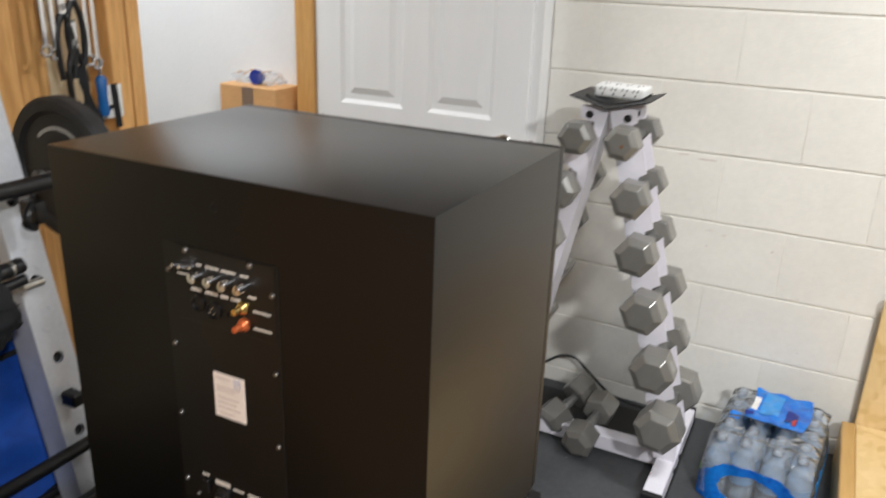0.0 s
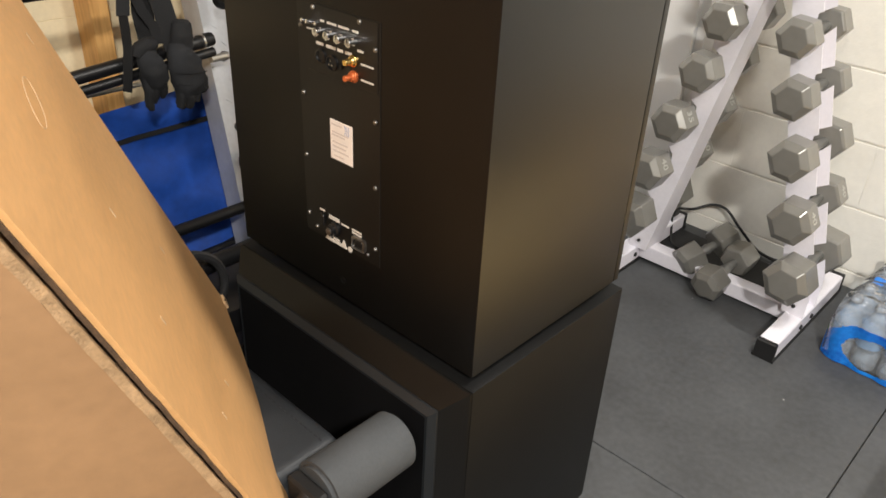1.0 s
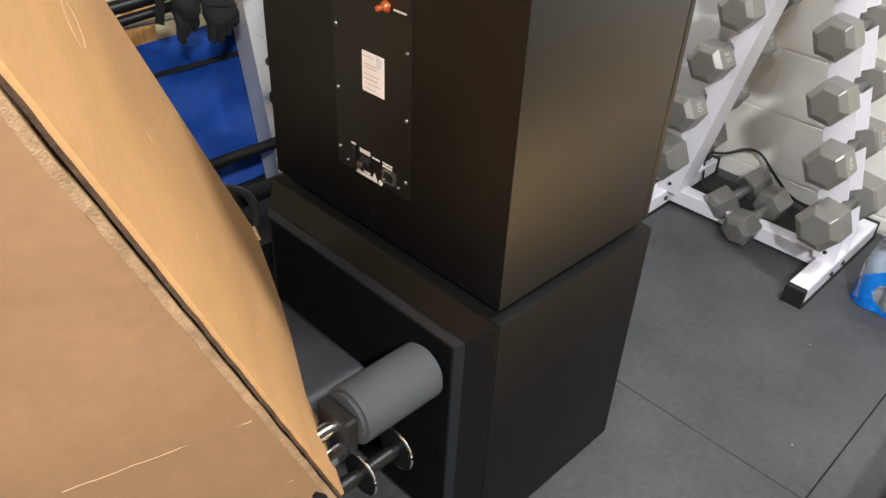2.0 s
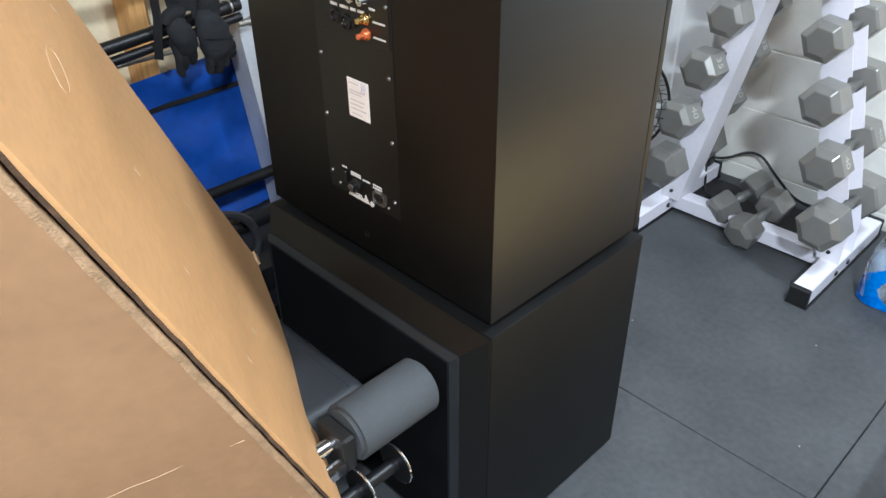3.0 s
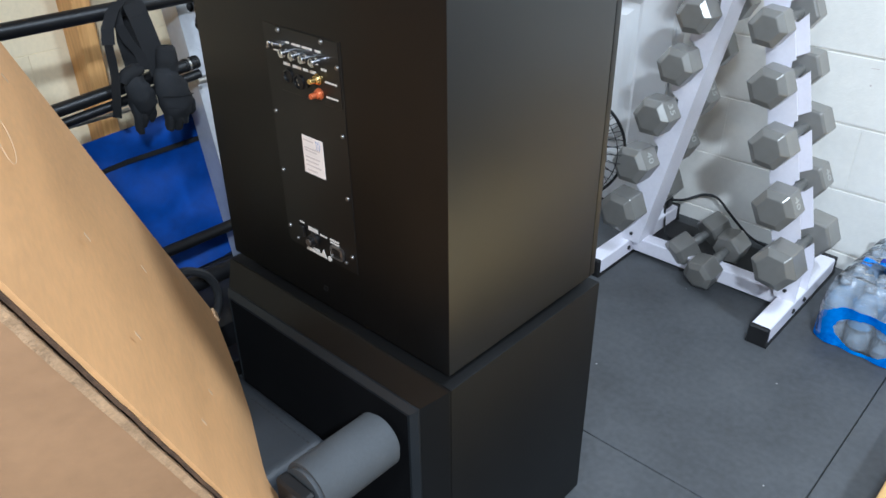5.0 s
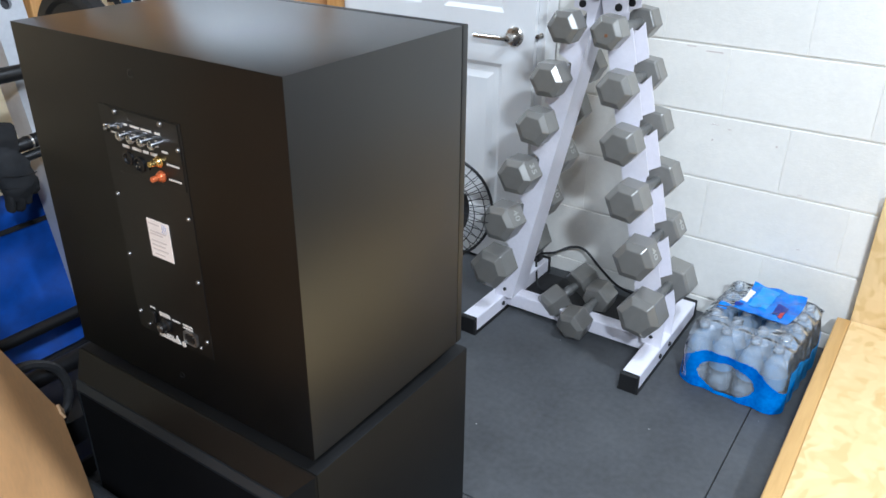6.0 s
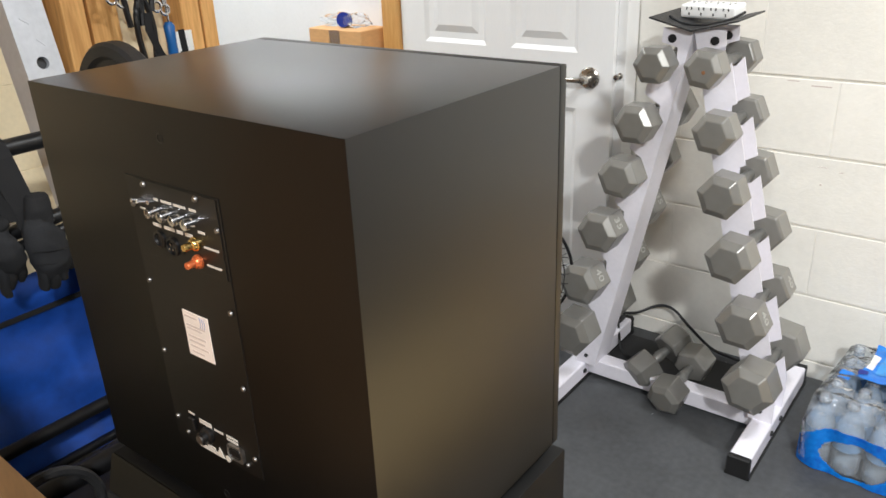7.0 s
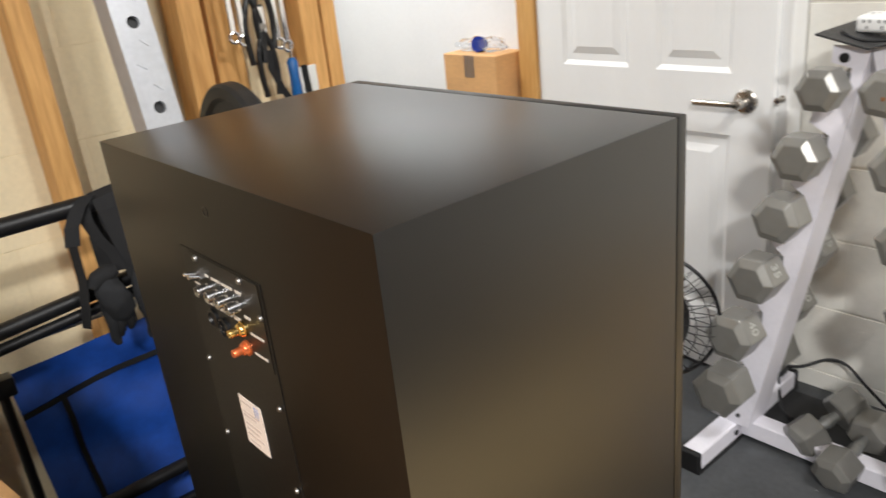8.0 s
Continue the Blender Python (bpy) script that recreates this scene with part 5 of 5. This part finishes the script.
# ---- floor fan ----
def floor_fan():
    f = thing("floor_fan", pose(-0.580, 1.15, 0.0, 0, 0, 24), "black wire-cage floor fan behind the speakers", "fan")
    R, zc = 0.172, 0.400
    cg = part("cage", pipe([(R * math.cos(a * math.tau / 24), 0, zc + R * math.sin(a * math.tau / 24)) for a in range(24)], 0.0045, 8, closed=True, smooth=2), BLACK_TUBE, f, "black wire cage", smooth=True)
    for rr, yy in ((0.155, -0.030), (0.125, -0.044), (0.095, -0.050), (0.065, -0.053), (0.035, -0.054)):
        part("wire_ring", pipe([(rr * math.cos(a * math.tau / 20), yy, zc + rr * math.sin(a * math.tau / 20)) for a in range(20)], 0.0014, 5, closed=True, smooth=2), BLACK_TUBE, cg)
    for k in range(36):
        a = k * math.tau / 36
        pts = [(rr * math.cos(a + tw), yy, zc + rr * math.sin(a + tw)) for rr, yy, tw in ((0.172, 0, 0), (0.155, -0.031, 0.03), (0.095, -0.051, 0.12), (0.035, -0.055, 0.3))]
        part("wire", pipe(pts, 0.0012, 4, smooth=3), BLACK_TUBE, cg)
    for k in range(36):
        a = k * math.tau / 36
        pts = [(rr * math.cos(a - tw), yy, zc + rr * math.sin(a - tw)) for rr, yy, tw in ((0.172, 0, 0), (0.15, 0.045, 0.03), (0.06, 0.065, 0.2))]
        part("wire", pipe(pts, 0.0012, 4, smooth=3), BLACK_TUBE, cg)
    part("hub", rod((0, -0.058, zc), (0, 0.12, zc), 0.034, 24, bevel=0.006), BLACK_PLASTIC, f, smooth=True)
    for k in range(4):
        a0 = k * math.tau / 4
        def blade(u, v, a0=a0):
            r = 0.03 + u * 0.075
            a = a0 + (v - 0.5) * (0.5 + 0.6 * u)
            return r * math.cos(a), -0.012 + 0.03 * (v - 0.5), zc + r * math.sin(a)
        part("blade", sheet(blade, 8, 6, 0.002), BLACK_PLASTIC, f, smooth=True)
    part("stand", pipe(((-0.02, 0.07, zc), (-0.02, 0.09, 0.30), (-0.03, 0.08, 0.15), (-0.04, 0.05, 0.02)), 0.014, 10), BLACK_TUBE, f, smooth=True)
    part("base", box(-0.16, 0.06, -0.11, 0.13, 0.0, 0.022, 0.008, 2), BLACK_PLASTIC, f, smooth=True)
    return f


floor_fan()

# ---- carton and wrap by the white wall ----
carton = thing("tall_carton", Matrix.Identity(4), "tall closed brown carton standing by the white wall", "cardboard box")
part("carton_body", box(-1.665, -1.410, 1.515, 1.652, 0.0, 0.935, 0.003), CARD, carton)
for k in range(7):
    w = (0.004, 0.002, 0.005, 0.003, 0.002, 0.004, 0.003)[k]
    part("code_bar", box(-1.603 + k * 0.008, -1.603 + k * 0.008 + w, 1.5135, 1.515, 0.760, 0.800), CARD_DARK, carton)
part("tape", box(-1.562, -1.512, 1.5138, 1.515, 0.860, 0.934), TAPE, carton)


def crumpled(m, label, mat, sx, sy, sz, seed):
    bm = bmesh.new()
    bmesh.ops.create_icosphere(bm, subdivisions=3, radius=1)
    for v in bm.verts:
        f = 1 + 0.55 * noise.noise(v.co * 2.2 + Vector((seed, 0, 0))) + 0.25 * noise.noise(v.co * 6 + Vector((0, seed, 0)))
        v.co = Vector((v.co.x * sx * f, v.co.y * sy * f, max(-sz, v.co.z * sz * f)))
    ob = part("plastic_wrap", bm, mat, None, m=m)
    return tagged(ob, label, "packaging")


crumpled(pose(-1.585, 1.58, 0.958), "crumpled clear plastic wrap on the carton", WRAP, 0.055, 0.04, 0.022, 1)
crumpled(pose(-1.485, 1.58, 0.960), "crumpled clear plastic wrap beside it on the carton", WRAP, 0.05, 0.04, 0.024, 5)
tagged(part("tape_roll", lathe(((0.016, -0.012), (0.026, -0.012), (0.026, 0.012), (0.016, 0.012)), 20, m=pose(-1.535, 1.57, 0.961, 80, 0, 20)), NAVY_FILM, None, smooth=True), "small blue and white roll on the carton", "tape roll")


# ---- tools and plate on the stud wall ----
def tool(x, y, z, kind):
    label = {"pliers": "steel pliers with dark grips hanging on a stud", "wrench": "steel wrench hanging from a hook on the studs", "driver": "screwdriver with a blue grip hanging on the studs"}[kind]
    t = thing("hand_tool", pose(x, y, z), label, kind, "tools on the stud wall")
    if kind == "wrench":
        part("shank", box(-0.003, 0.003, -0.007, 0.007, -0.15, 0.0, 0.002), CHROME, t)
        part("jaw", lathe(((0.017, -0.004), (0.017, 0.004)), 12, m=pose(0, 0, 0.008, 0, 90)), CHROME, t)
        part("ring_end", pipe([(0, 0.012 * math.cos(a * math.tau / 10), -0.16 + 0.012 * math.sin(a * math.tau / 10)) for a in range(10)], 0.004, 6, closed=True, smooth=2), CHROME, t)
    elif kind == "driver":
        part("grip", lathe(((0.010, -0.20), (0.014, -0.19), (0.012, -0.15), (0.014, -0.11), (0.008, -0.10)), 14), TOOL_BLUE, t, smooth=True)
        part("blade", rod((0, 0, -0.10), (0, 0, 0.01), 0.0035, 8), CHROME, t, smooth=True)
    else:
        mat = BLACK_PLASTIC
        for s in (-1, 1):
            part("grip", pipe(((0, s * 0.004, -0.05), (0, s * 0.018, -0.09), (0, s * 0.022, -0.14), (0, s * 0.016, -0.20)), 0.0075, 8), mat, t, smooth=True)
        part("jaws", box(-0.005, 0.005, -0.014, 0.014, -0.055, 0.015, 0.005), CHROME, t)
        part("pivot", lathe(((0.008, -0.007), (0.008, 0.007)), 12, m=pose(0, 0, -0.035, 0, 90)), SCREW, t)
    return t


XS = -1.312
for y, z, kind in ((0.575, 1.30, "wrench"), (0.600, 1.29, "wrench"), (0.628, 1.27, "pliers"), (0.660, 1.30, "pliers"), (0.690, 1.27, "wrench"), (0.712, 1.26, "wrench"), (0.650, 1.19, "pliers"), (0.716, 1.17, "driver")):
    tool(XS, y, z, kind)
sling = thing("dark_strap", Matrix.Identity(4), "dark hanging strap among the tools on the studs", "strap")
part("web", ribbon(((XS + 0.02, 0.650, 1.10), (XS + 0.022, 0.645, 1.06), (XS + 0.022, 0.662, 1.01), (XS + 0.02, 0.690, 0.96)), (0.2, 1, 0), 0.018, 0.003), BLACK_CLOTH, sling)
part("web", ribbon(((XS + 0.02, 0.735, 1.05), (XS + 0.02, 0.738, 1.00), (XS + 0.02, 0.742, 0.94)), (0.2, 1, 0), 0.016, 0.003), BLACK_CLOTH, sling)
tagged(part("peg_rail", box(-1.336, -1.314, 0.555, 0.740, 1.302, 1.325, 0.002), PINE), "short pine rail holding hand tools", "rail")
cover = thing("outlet_plate", Matrix.Identity(4), "white electrical cover plate on the studs", "outlet plate")
part("plate", box(-1.340, -1.334, 0.728, 0.796, 0.955, 1.040, 0.003, 2), WHITE_PLASTIC, cover, smooth=True)
part("slot", box(-1.3345, -1.3335, 0.752, 0.772, 0.978, 0.990, 0.001), BLACK_PLASTIC, cover)

# ---- pieces of walls and floor ----
stud0 = None
for y, w, dx in ((-0.62, 0.034, 0), (-0.21, 0.040, 0), (0.141, 0.046, 0), (0.492, 0.056, 0), (0.590, 0.075, -0.045), (0.806, 0.056, 0), (0.866, 0.042, -0.006)):
    part("stud", box(-1.430, -1.340 + dx, y - w / 2, y + w / 2, 0.0, 2.45, 0.002), PINE, wall_west)
part("plate_beam", box(-1.430, -1.342, -2.6, 0.885, -0.0134, -0.0005), PINE, wall_west)

gap = 0.008
for row in range(12):
    z0 = JOINT0 + (row - 1) * COURSE
    off = 0.065 + (0 if row % 2 == 0 else 0.2032)
    k0 = -3
    for k in range(k0, 7):
        xa, xb = off + k * 0.4064, off + (k + 1) * 0.4064
        xa, xb = max(xa, -0.488), min(xb, 2.6)
        za, zb = max(z0, -0.013), min(z0 + COURSE, 2.45)
        if xb - xa > 0.03 and zb - za > 0.02:
            part("block", box(xa + 0.0002, xb - 0.0002, WALL_Y, WALL_Y + 0.02, za + gap / 2, zb - gap / 2, 0.0007), BLOCK, wall_north)
for row in range(13):
    z0 = 0.765 + (row - 4) * COURSE
    for k in range(0, 6):
        ya = -1.4 + k * 0.4064 + (0.2 if row % 2 else 0)
        yb = min(ya + 0.4064, 0.86)
        za, zb = max(z0, -0.013), min(z0 + COURSE, 2.45)
        if yb - ya > 0.03 and zb - za > 0.02:
            part("block", box(-1.455, -1.432, ya + 0.0002, yb - 0.0002, za + 0.0006, zb - 0.0006, 0.0006), CREAM, wall_west)

for x, z, w, h in ((0.055, 0.634, 0.022, 0.0016), (0.100, 0.626, 0.010, 0.002), (0.24, 0.60, 0.005, 0.005), (0.055, 0.585, 0.004, 0.005), (0.02, 0.846, 0.05, 0.003), (0.33, 0.47, 0.012, 0.0015), (0.36, 0.30, 0.010, 0.0015), (-0.05, 0.855, 0.03, 0.002)):
    part("scuff", box(x - w / 2, x + w / 2, WALL_Y - 0.0003, WALL_Y + 0.0005, z - h / 2, z + h / 2, m=None), STICKER_INK, wall_north)

MX, MY = 0.390, 0.557
for i, (xa, xb) in enumerate(((-3.27, -2.05), (-2.05, -0.83), (-0.83, MX), (MX, 1.61), (1.61, 2.6))):
    for j, (ya, yb) in enumerate(((-2.6, -1.273), (-1.273, MY), (MY, 1.708))):
        yb2 = 1.66 if (xa < -1.39 and j == 2) else yb
        part("mat", box(max(xa, -3.2) + 0.0012, xb - 0.0012, ya + 0.0012, yb2 - 0.0012, -0.0132, 0.0, 0.0015), RUBBER, floor)
